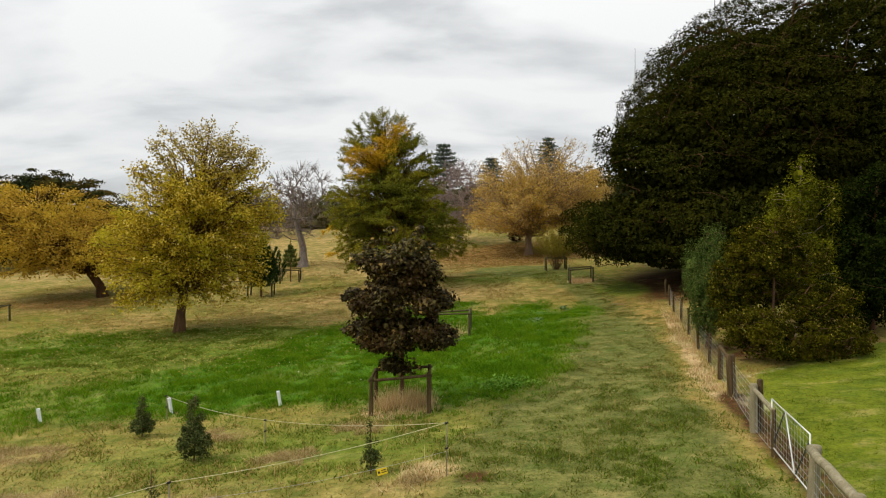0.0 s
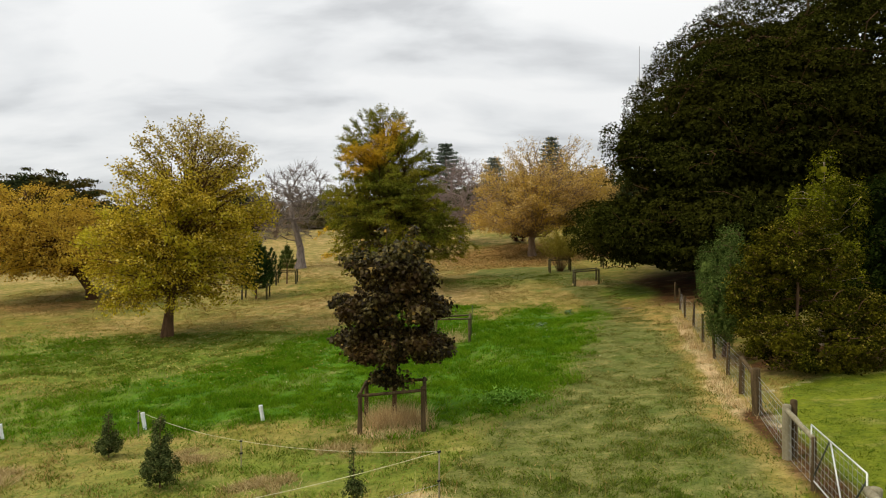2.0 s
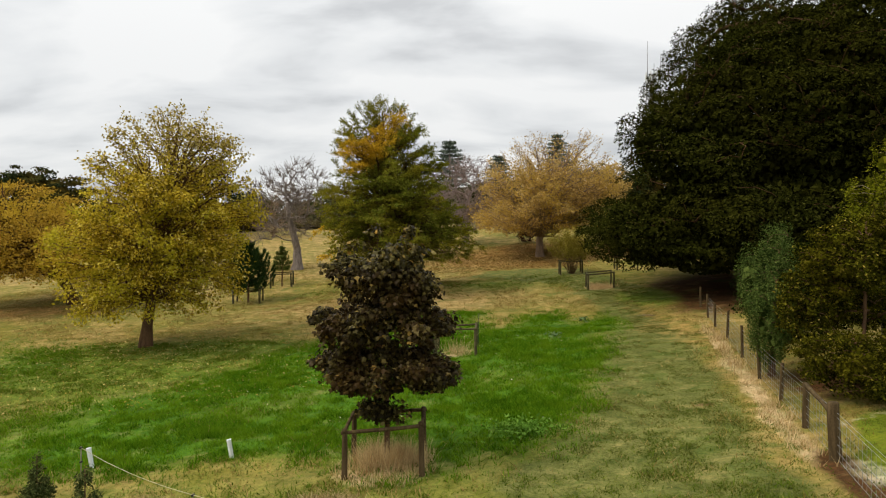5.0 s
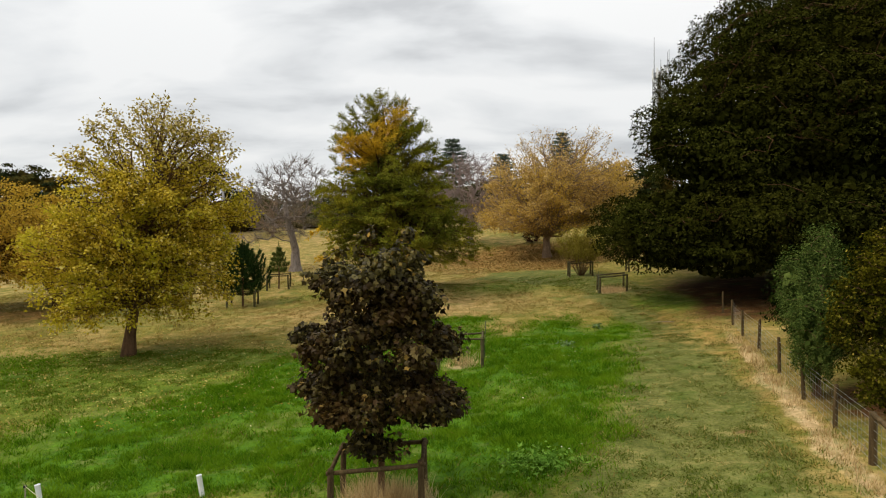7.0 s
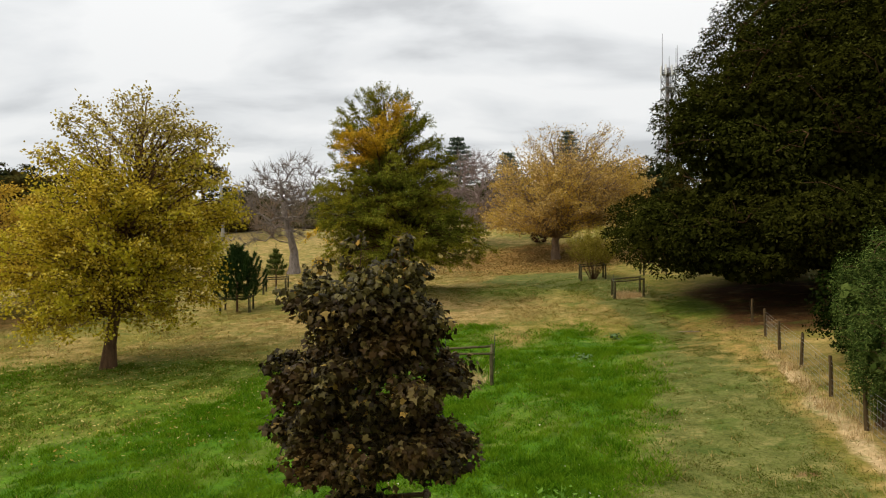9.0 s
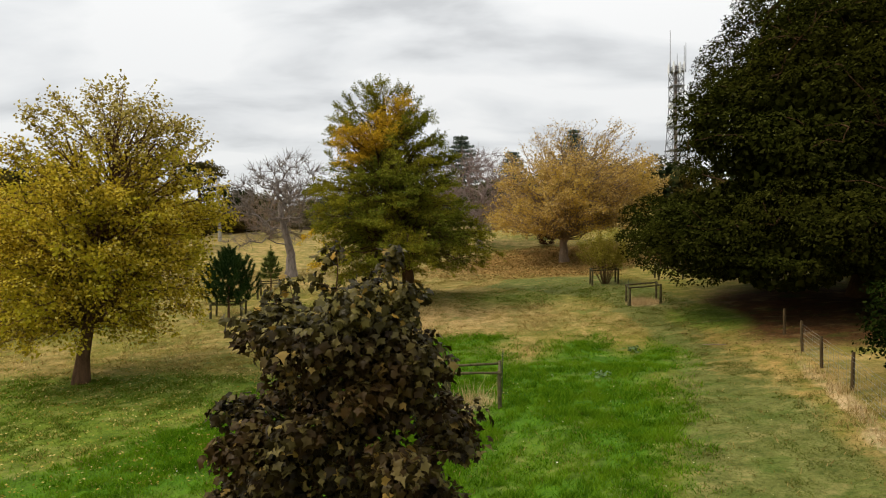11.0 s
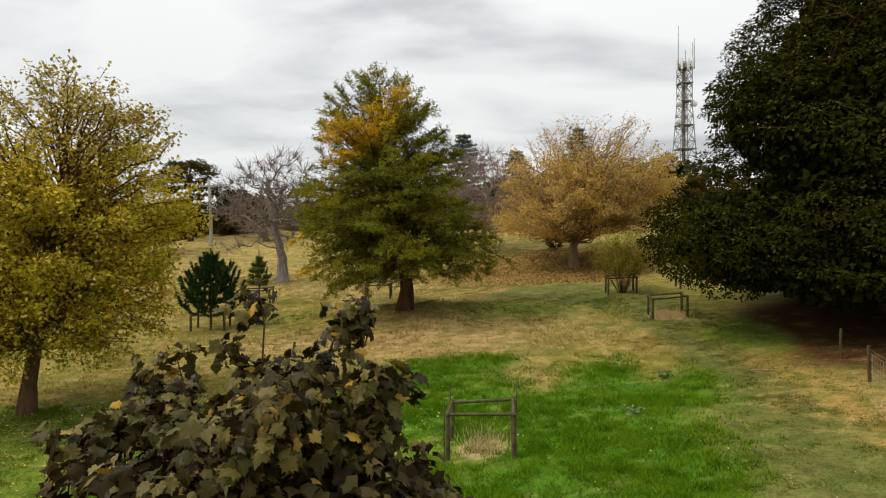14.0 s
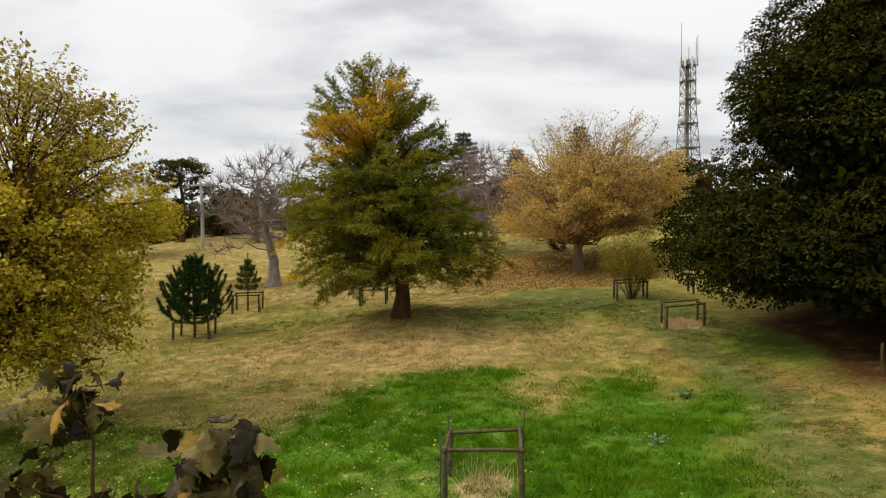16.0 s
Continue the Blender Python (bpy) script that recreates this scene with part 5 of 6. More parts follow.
def needle_tree(name, x, y, label, h, w, leaf, seed, whorls, per_arm, needle, arms=6, bare=0.2, upswept=0.8, candle=0.3, category="tree"):
    """A young pine: whorls of upswept shoots clothed in needles."""
    rng = np.random.default_rng(seed)
    t = thing(name, x, y, label, category, "young pines")
    tb = Tubes()
    tb.add([(0, 0, -0.1), (0.02, 0, h * 0.5), (0, 0, h)], [h * 0.018, h * 0.012, 0.012], 7)
    part("trunk", tb.mesh("trunk", M_BARK_BROWN), t)
    tb, pts, ups = Tubes(), [], []

    def clothe(a, b, m):
        u = rng.random(m)[:, None]
        pts.append(a * (1 - u) + b * u)
        ups.append(np.repeat((b - a)[None] / max(np.linalg.norm(b - a), 1e-6), m, 0))
    clothe(np.array([0, 0, h * 0.72]), np.array([0, 0, h]), per_arm)
    for k in range(whorls):
        u = k / max(whorls - 1, 1)
        z = h * (bare + (0.80 - bare) * u)
        r = w * (0.85 + 0.9 * u) * (1.06 - u)
        for a in np.arange(arms) * 2 * np.pi / arms + rng.uniform(0, 6):
            r2 = r * rng.uniform(0.5, 1.15)
            o = np.array([math.cos(a), math.sin(a), 0])
            s = np.array([0, 0, z])
            m = s + o * r2 * 0.6 + np.array([0, 0, r2 * 0.12])
            e = s + o * r2 + np.array([0, 0, r2 * upswept * 0.45])
            c = e + o * 0.12 * w + np.array([0, 0, w * candle * rng.uniform(0.6, 1.3)])
            tb.add([s, m, e, c], [0.02, 0.014, 0.010, 0.005], 4, False)
            clothe(s + (m - s) * 0.3, m, per_arm // 3)
            clothe(m, e, per_arm // 2)
            clothe(e, c, per_arm)
            for q in range(3):
                s2 = m + (e - m) * rng.uniform(0.0, 0.7)
                e2 = s2 + (unit(rng.normal(size=3)) * np.array([0.5, 0.5, 0.1]) + np.array([0, 0, 0.75])) * w * candle
                clothe(s2, e2, per_arm // 2)
    tagged(part("branchwork", tb.mesh("branchwork", M_BARK_BROWN), t), kind="stuff")
    p, ax = np.vstack(pts), np.vstack(ups)
    n = len(p)
    d = unit(ax * 0.8 + unit(rng.normal(size=(n, 3))) * 0.9)
    b = unit(np.cross(d, rng.normal(size=(n, 3))))
    ln = needle * rng.uniform(0.7, 1.3, n)[:, None]
    wd = 0.017
    v = np.stack([p - b * wd, p + b * wd, p + d * ln], 1).reshape(-1, 3)
    part("crown", fast_mesh("crown", v, np.arange(n * 3).reshape(-1, 3), leaf), t)
    return t


needle_tree("young_pine", -14.6, 49.8, "bushy dark green young pine inside a timber guard", 4.6, 1.85, L_PINE, 52, 8, 200, 0.18, 9, 0.16, 1.0, 0.33)
needle_tree("young_pine", -13.6, 55.3, "thin pale green young pine inside a timber guard", 3.7, 0.75, L_PINE_PALE, 53, 5, 60, 0.2, 6, 0.36, 0.3, 0.35)


def broom_bush(x, y):
    """Many fine upright stems with small leaves, fanning out of a guard."""
    rng = np.random.default_rng(54)
    t = thing("broom_bush", x, y, "upright olive-yellow bush fanning out of a timber guard", "shrub")
    tb, pts = Tubes(), []
    for i in range(64):
        a, r = rng.uniform(0, 2 * np.pi), 1.95 * math.sqrt(rng.random())
        h = rng.uniform(2.2, 4.2) * (1 - 0.12 * r)
        s = np.array([math.cos(a) * r * 0.12, math.sin(a) * r * 0.12, 0])
        e = np.array([math.cos(a) * r, math.sin(a) * r, h])
        m = s * 0.5 + e * 0.5 + np.array([0, 0, 0.25])
        tb.add([s, m, e], [0.012, 0.009, 0.004], 3, False)
        u = rng.random(170)[:, None] ** 0.5
        q = np.where(u < 0.5, s + (m - s) * u * 2, m + (e - m) * (u * 2 - 1))
        pts.append(q[u[:, 0] > 0.42] + rng.normal(size=(int((u[:, 0] > 0.42).sum()), 3)) * 0.13)
    tagged(part("stemwork", tb.mesh("stemwork", M_BARK_BROWN), t), kind="stuff")
    p = np.vstack(pts)
    v, f = leaf_quads(p, unit(rng.normal(size=p.shape)), 0.13, rng, 0.25)
    part("crown", fast_mesh("crown", v, f, L_BROOM), t)


broom_bush(9.3, 50.9)
tree("low_shrub", 8.4, 71.0, "low dark red-brown shrub behind the orange tree", [(0, 0, 0.7, 0.9, 0.8, 0.7, 1.0)], [(0, 0, 0), (0, 0, 0.3), (0, 0, 0.6)], 0.05, M_BARK_DARK, L_SHRUB, 40, 60, 0.28, 0.12, 55, category="shrub", r_tip=0.006)


def sapling(x, y, h, w, seed, label, per, tips):
    tree("sapling", x, y, label, [(0, 0, h * 0.27, w, w, h * 0.23, 1.0), (0, 0, h * 0.55, w * 0.62, w * 0.62, h * 0.24, 0.8), (0, 0, h * 0.82, w * 0.3, w * 0.3, h * 0.18, 0.5)], [(0, 0, 0), (0, 0, h * 0.5), (0, 0, h)], 0.016, M_BARK_BROWN, L_SAPLING, tips, per, 0.09, 0.05, seed,
         flat=1.3, shell=0.3, r_tip=0.002, category="sapling", group="planted saplings")


sapling(-5.9, 14.7, 1.55, 0.42, 71, "bushy dark green evergreen sapling in dry grass", 70, 110)
sapling(-8.25, 17.0, 1.1, 0.33, 72, "small dark green evergreen sapling in dry grass", 60, 70)
sapling(-1.5, 12.85, 1.1, 0.22, 73, "thin wispy sapling beside the electric fence", 26, 46)
sapling(-5.6, 11.9, 0.8, 0.16, 74, "thin wispy sapling in dry grass", 12, 22)


# ---- timber work ----
def pole_mesh(name, mat, r0, r1, h, rng, sides=10, sink=0.12):
    """A round timber post with a chamfered, slightly uneven top, standing on z = 0."""
    tb = Tubes()
    j = rng.normal(size=(4, 2)) * r0 * 0.07
    tb.add([(0, 0, -sink), (j[0][0], j[0][1], h * 0.35), (j[1][0], j[1][1], h * 0.75), (j[2][0], j[2][1], h - r1 * 0.3), (j[2][0], j[2][1], h)], [r0 * 1.04, r0, (r0 + r1) / 2, r1, r1 * 0.8], sides)
    return tb.mesh(name, mat)


def rail_mesh(name, mat, a, b, r, rng, sides=9):
    a, b = np.array(a, float), np.array(b, float)
    u = np.linspace(0, 1, 6)[:, None]
    p = a * (1 - u) + b * u
    p[1:-1] += rng.normal(size=(4, 3)) * r * 0.15
    tb = Tubes()
    p = np.vstack([p[:1], p])
    tb.add(p, [r * 0.02] + [r * q for q in rng.uniform(0.88, 1.08, 6)], sides)
    return tb.mesh(name, mat)


def tree_guard(x, y, w, d, h, turn, seed, label, stakes=(), mat=None):
    """Four posts, a rail near the top of each side; some have thin steel stakes tied beside the posts."""
    rng = np.random.default_rng(seed)
    t = thing("tree_guard", x, y, label, "tree guard", "tree guards")
    mat = mat or M_TIMBER_MOSS
    c, s = math.cos(radians(turn)), math.sin(radians(turn))
    tops = []
    for i, (sx, sy) in enumerate(((-1, -1), (1, -1), (1, 1), (-1, 1))):
        px, py = sx * w / 2 * c - sy * d / 2 * s, sx * w / 2 * s + sy * d / 2 * c
        gz = ground_z(x + px, y + py) - ground_z(x, y)
        hh = h * rng.uniform(0.96, 1.06)
        ob = part("post", pole_mesh("post", mat, 0.062, 0.055, hh, rng), t)
        ob.location = (px, py, gz)
        ob.rotation_euler = (rng.normal() * 0.02, rng.normal() * 0.02, 0)
        tops.append(np.array([px, py, gz + hh - 0.07]))
        if i in stakes:
            tb = Tubes()
            tb.add([(0, 0, -0.1), (0, 0, h * 0.7), (0.01, 0, h * 1.32)], 0.014, 6)
            so = part("stake", tb.mesh("stake", M_STAKE), ob, "thin dark steel stake")
            so.location = (sx * 0.085 * c, sx * 0.085 * s + 0.02, 0)
    for a, b in ((0, 1), (1, 2), (2, 3), (3, 0)):
        e = unit(tops[b] - tops[a]) * 0.07
        q = np.array([0, 0, rng.normal() * 0.015])
        part("rail", rail_mesh("rail", mat, tops[a] - e + q, tops[b] + e + q, 0.042, rng), t)
    return t


tree_guard(-1.22, 18.25, 1.65, 1.4, 1.10, 0.5, 81, "weathered timber guard of four posts round the young maple", mat=M_TIMBER)
tree_guard(0.48, 30.15, 1.62, 1.35, 1.12, -3.0, 82, "mossy empty timber tree guard with thin steel stakes", (0, 2, 3))
tree_guard(9.95, 44.8, 1.6, 0.95, 1.05, -4.0, 83, "timber tree guard round dry grass near the oak", (0,))
tree_guard(9.25, 50.9, 1.6, 0.9, 1.0, -3.0, 84, "timber tree guard round the upright bush")
tree_guard(-14.6, 49.8, 1.85, 1.2, 1.0, 6.0, 85, "timber tree guard round the bushy young pine", (0, 1))
tree_guard(-13.6, 55.3, 1.65, 0.8, 1.15, 3.0, 86, "timber tree guard round the thin young pine", (0, 1))
tree_guard(-5.6, 55.5, 1.6, 1.4, 1.05, 3.0, 87, "timber tree guard beyond the broad green tree")
tree_guard(-28.1, 38.5, 1.5, 1.3, 1.05, 4.0, 89, "timber tree guard in the dry meadow near the spreading tree")
tree_guard(13.6, 51.7, 1.5, 1.0, 1.0, -3.0, 88, "timber tree guard half hidden behind the oak")


def wire_strands(tb, a, b, heights, r, sag=0.01):
    for h in heights:
        m = (a + b) / 2 + np.array([0, 0, h - sag])
        tb.add([a + np.array([0, 0, h]), m, b + np.array([0, 0, h])], r, 3, False)


def wire_net(tb, a, b, low, high, step, r):
    n = max(2, int(np.linalg.norm(b - a) / step))
    for i in range(1, n):
        u = i / n
        q = a * (1 - u) + b * u
        tb.add([q + np.array([0, 0, low]), q + np.array([0, 0, high])], r, 3, False)


def paddock_fence():
    """Slim posts with wire netting along the paddock's edge, ending at a stout strainer post with a stay rail."""
    rng = np.random.default_rng(91)
    x0, y0 = FENCE[0]
    t = thing("wire_fence", x0, y0, "old timber post and wire netting fence along dry grass", "fence")
    z0 = ground_z(x0, y0)
    feet = [np.array([x - x0, y - y0, ground_z(x, y) - z0]) for x, y in FENCE]
    for i, q in enumerate(feet):
        stout = i == 0
        me = pole_mesh("post", M_TIMBER, 0.115 if stout else (0.075 if i == 1 else 0.05), 0.105 if stout else (0.07 if i == 1 else 0.046), 1.14 if stout else rng.uniform(1.0, 1.12), rng)
        ob = part("post", me, t, "stout weathered strainer post" if stout else "")
        ob.location = q
        ob.rotation_euler = (rng.normal() * 0.03, rng.normal() * 0.035 - 0.02, 0)
    part("stay_rail", rail_mesh("stay_rail", M_TIMBER, feet[1] + (0, 0, 0.98), feet[0] + (0, 0, 0.86), 0.05, rng), t)
    for a, b in zip(feet[:-2], feet[1:-1]):
        tb = Tubes()
        wire_strands(tb, a, b, (0.06, 0.2, 0.34, 0.5, 0.68, 0.86, 0.97), 0.004)
        wire_net(tb, a, b, 0.06, 0.86, 0.2, 0.003)
        part("wire_netting", tb.mesh("wire_netting", M_WIRE), t, "galvanised wire netting")
    return t


paddock_fence()


def gate_fence():
    """Short rails and posts either side of the gate, with the netting that joins them to the strainer post."""
    rng = np.random.default_rng(92)
    pts = [(6.90, 13.75), (6.56, 12.30), (5.84, 9.80), (5.22, 7.75)]
    x0, y0 = pts[0]
    t = thing("rail_fence", x0, y0, "pale timber post and rail fence with wire netting beside the lawn", "fence")
    z0 = ground_z(x0, y0)
    feet = [np.array([x - x0, y - y0, ground_z(x, y) - z0]) for x, y in pts]
    for i, q in enumerate(feet):
        thin = i == 1
        ob = part("post", pole_mesh("post", M_TIMBER if thin else M_TIMBER_PALE, 0.045 if thin else 0.085, 0.042 if thin else 0.08, (1.06, 0.9, 1.06, 1.12)[i], rng), t)
        ob.location = q
        ob.rotation_euler = (rng.normal() * 0.015, rng.normal() * 0.02, 0)
    ob = part("post", pole_mesh("post", M_TIMBER, 0.07, 0.065, 1.14, rng), t, "weathered grey post")
    ob.location = feet[0] + (0.16, 0.06, 0)
    part("rail", rail_mesh("rail", M_TIMBER_PALE, feet[0] + (0, 0.05, 0.96), feet[1] + (0, 0, 0.86), 0.05, rng), t)
    part("rail", rail_mesh("rail", M_TIMBER_PALE, feet[2] + (0, 0.05, 0.98), feet[3] + (0, -0.1, 0.98), 0.07, rng), t)
    strainer = np.array([FENCE[0][0] - x0, FENCE[0][1] - y0, ground_z(*FENCE[0]) - z0])
    for a, b in ((strainer, feet[0]), (feet[0], feet[1]), (feet[2], feet[3])):
        tb = Tubes()
        wire_strands(tb, a, b, (0.06, 0.2, 0.34, 0.5, 0.68, 0.86, 0.95), 0.004)
        wire_net(tb, a, b, 0.06, 0.86, 0.2, 0.003)
        part("wire_netting", tb.mesh("wire_netting", M_WIRE), t, "galvanised wire netting")


gate_fence()


def field_gate():
    """A white pipe-framed gate with netting and two slanting braces."""
    rng = np.random.default_rng(93)
    xa, ya, xb, yb = 6.58, 12.40, 5.91, 9.98
    t = thing("field_gate", xa, ya, "white pipe-framed gate with wire netting, closed", "gate")
    z0 = ground_z(xa, ya)
    a = np.array([0.0, 0, 0.14])
    b = np.array([xb - xa, yb - ya, ground_z(xb, yb) - z0 + 0.22])
    up = np.array([0, 0, 0.94])
    for nm, p, q in (("bottom_rail", a, b), ("top_rail", a + up, b + up), ("stile", a, a + up), ("stile", b, b + up),
                     ("brace", a + (b - a) * 0.64, a + (b - a) * 0.40 + up)):
        tb = Tubes()
        tb.add([p, (p + q) / 2, q], 0.013, 8)
        part(nm, tb.mesh(nm, M_STEEL), t)
    for p, q in ((a + (b - a) * 0.02, a + (b - a) * 0.39 + up), (a + (b - a) * 0.66, b + up * 0.9)):
        tb = Tubes()
        tb.add([p, q], 0.014, 6)
        part("brace", tb.mesh("brace", M_STAKE), t, "thin dark brace")
    tb = Tubes()
    wire_strands(tb, a, b, np.linspace(0.1, 0.85, 7), 0.0035, 0.0)
    wire_net(tb, a, b, 0.0, 0.94, 0.17, 0.003)
    part("wire_netting", tb.mesh("wire_netting", M_WIRE), t, "galvanised wire netting")


field_gate()


def electric_fence():
    """White tape on thin posts round the planted saplings, with a lower strand."""
    pts = [(-8.3, 18.6), (-4.5, 15.7), (0.07, 12.15), (-4.95, 11.2), (-8.6, 9.6)]
    hs = [0.72, 0.62, 1.10, 0.80, 0.80]
    x0, y0 = pts[2]
    t = thing("electric_fence", x0, y0, "temporary electric fence of white tape on thin posts", "fence")
    z0 = ground_z(x0, y0)
    feet = [np.array([x - x0, y - y0, ground_z(x, y) - z0]) for x, y in pts]
    for q, h in zip(feet, hs):
        tb = Tubes()
        tb.add([(0, 0, -0.15), (0, 0, h * 0.5), (0, 0, h + 0.03)], 0.013, 7)
        ob = part("post", tb.mesh("post", M_TIMBER_PALE), t)
        ob.location = q
        for k in (h, h * 0.55):
            tb = Tubes()
            tb.add([(-0.03, -0.005, k - 0.015), (0.03, 0.005, k + 0.005)], 0.022, 7)
            part("insulator", tb.mesh("insulator", M_BLACK), ob, "black plastic insulator")
    for (a, ha), (b, hb) in zip(zip(feet, hs), zip(feet[1:], hs[1:])):
        u = np.linspace(0, 1, 9)[:, None]
        p = (a + (0, 0, ha)) * (1 - u) + (b + (0, 0, hb)) * u - np.array([0, 0, 0.10]) * (4 * u * (1 - u))
        tb = Tubes()
        tb.add(p, 0.0055, 5)
        part("tape", tb.mesh("tape", M_TAPE), t, "white woven tape")
    tb = Tubes()
    a, b = feet[2] + (0, 0, 0.54), feet[3] + (0, 0, 0.44)
    u = np.linspace(0, 1, 9)[:, None]
    lower = a * (1 - u) + b * u - np.array([0, 0, 0.12]) * (4 * u * (1 - u))
    tb.add(lower, 0.003, 4)
    part("lower_strand", tb.mesh("lower_strand", M_WIRE), t, "thin wire")
    return lower + np.array([x0, y0, z0])


strand = electric_fence()


def warning_sign(at):
    """A small yellow sheet with unreadable dark marks, clipped to the strand."""
    t = new("warning_sign")
    t.matrix_world = pose(*at, 82, -12, 12)
    tagged(t, "small yellow warning sign hanging on the electric fence", "sign")

    def slab(name, x, y, w, h, zf, mat, owner, th=0.003):
        bm = bmesh.new()
        bmesh.ops.create_cube(bm, size=1.0, matrix=Matrix.Translation((x, y, zf)) @ Matrix.Diagonal((w, h, th, 1)))
        bmesh.ops.bevel(bm, geom=bm.edges[:], offset=0.001, segments=1, affect="EDGES")
        return part(name, bm_mesh(name, bm, mat), owner)
    sheet = slab("sheet", 0, -0.065, 0.20, 0.13, 0, M_YELLOW, t)
    slab("mark", 0.035, -0.045, 0.10, 0.018, 0.004, M_BLACK, sheet)
    slab("mark", 0.035, -0.085, 0.10, 0.018, 0.004, M_BLACK, sheet)
    slab("mark", -0.06, -0.07, 0.04, 0.045, 0.004, M_BLACK, sheet)


warning_sign(strand[2])


def tree_tube(x, y, lean, turn):
    """A white plastic planting tube: hollow, with a rolled rim."""
    t = new("planting_tube", None)
    t.matrix_world = pose(x, y, ground_z(x, y), lean, 0, turn)
    tagged(t, "white plastic tree tube leaning in lush grass", "tree tube", "planting tubes")
    bm = bmesh.new()
    rings = []
    for r, z in ((0.05, -0.05), (0.052, 0.2), (0.055, 0.47), (0.058, 0.485), (0.055, 0.49), (0.050, 0.48), (0.047, 0.1)):
        rings.append([bm.verts.new((r * math.cos(a), r * math.sin(a), z)) for a in [i * math.pi / 7 for i in range(14)]])
    for a, b in zip(rings, rings[1:]):
        for i in range(14):
            bm.faces.new((a[i], a[(i + 1) % 14], b[(i + 1) % 14], b[i]))
    part("tube", bm_mesh("tube", bm, M_PLASTIC_W, True), t)


tree_tube(-5.07, 19.35, 9, -80)
tree_tube(-12.2, 18.8, 9, -80)
tree_tube(-8.45, 19.3, 9, -80)


# ---- masts on the skyline ----
def lattice_tower(x, y, top, base_w, top_w, deck, label, seed):
    """A square steel lattice tower with platforms, whip aerials, panels and dishes."""
    rng = np.random.default_rng(seed)
    t = thing("lattice_tower", x, y, label, "tower", "communication towers", turn=8)
    h = top - ground_z(x, y)
    wid = lambda z: base_w + (top_w - base_w) * min(1.0, z / (h * 0.72)) if z < h * 0.72 else top_w
    for sx, sy in ((-1, -1), (1, -1), (1, 1), (-1, 1)):
        tb = Tubes()
        zs = np.linspace(0, h, 12)
        tb.add([(sx * wid(z) / 2, sy * wid(z) / 2, z) for z in zs], 0.10, 5)
        part("leg", tb.mesh("leg", M_TOWER), t)
    tb = Tubes()
    z = 0.0
    while z < h - 0.5:
        z2 = min(h, z + wid(z) * 0.9)
        for a, b in (((-1, -1), (1, -1)), ((1, -1), (1, 1)), ((1, 1), (-1, 1)), ((-1, 1), (-1, -1))):
            p, q = np.array(a) * wid(z) / 2, np.array(b) * wid(z) / 2
            p2, q2 = np.array(a) * wid(z2) / 2, np.array(b) * wid(z2) / 2
            tb.add([(*p, z), (*q2, z2)], 0.07, 4, False)
            tb.add([(*q, z), (*p2, z2)], 0.07, 4, False)
            tb.add([(*p, z), (*q, z)], 0.07, 4, False)
        z = z2
    part("bracing", tb.mesh("bracing", M_TOWER), t)
    tb = Tubes()
    tb.add([(0, 0.3, 0), (0, 0.3, h)], 0.38, 6)
    part("cable_ladder", tb.mesh("cable_ladder", M_BARK_GREY), t)
    for u in deck:
        bm = bmesh.new()
        bmesh.ops.create_cube(bm, size=1.0, matrix=Matrix.Translation((0, 0, h * u)) @ Matrix.Diagonal((wid(h * u) + 0.4, wid(h * u) + 0.4, 0.14, 1)))
        part("platform", bm_mesh("platform", bm, M_TOWER), t)
    for i in range(8):
        a = i * math.pi / 4
        bm = bmesh.new()
        bmesh.ops.create_cube(bm, size=1.0, matrix=Matrix.Translation((math.cos(a) * (top_w / 2 + 0.55), math.sin(a) * (top_w / 2 + 0.55), h * deck[-1] + rng.uniform(0.3, 1.1))) @ Matrix.Rotation(a, 4, "Z") @ Matrix.Diagonal((0.25, 0.4, 2.3, 1)))
        bmesh.ops.bevel(bm, geom=bm.edges[:], offset=0.05, segments=1, affect="EDGES")
        part("panel_aerial", bm_mesh("panel_aerial", bm, M_DISH), t)
    for px, py, ln in ((-1.4, 0, 9), (2.2, 0, 6.5), (1.3, -1, 5.5), (0.2, 0, 4)):
        tb = Tubes()
        tb.add([(px, py, h * deck[-1]), (px, py, h * deck[-1] + ln)], [0.11, 0.06], 5)
        part("whip_aerial", tb.mesh("whip_aerial", M_TOWER), t)
    for sx, u in ((-1, 0.72), (1, 0.72), (-1, 0.60)):
        bm = bmesh.new()
        rings = [[bm.verts.new((r * math.cos(a), dy, r * math.sin(a))) for a in [k * math.pi / 8 for k in range(16)]] for r, dy in ((0.05, 0.4), (0.4, 0.3), (0.65, 0.0), (0.65, -0.3), (0.5, -0.4), (0.05, -0.5))]
        for a, b in zip(rings, rings[1:]):
            for k in range(16):
                bm.faces.new((a[k], a[(k + 1) % 16], b[(k + 1) % 16], b[k]))
        ob = part("dish", bm_mesh("dish", bm, M_DISH, True), t, "white microwave dish")
        ob.location = (sx * (wid(h * u) / 2 + 0.6), -0.8, h * u)
    return t


lattice_tower(47.5, 149, 45.0, 4.9, 2.3, (0.42, 0.58, 0.74, 0.86, 0.96), "grey steel lattice communications tower with dishes and aerials", 95)


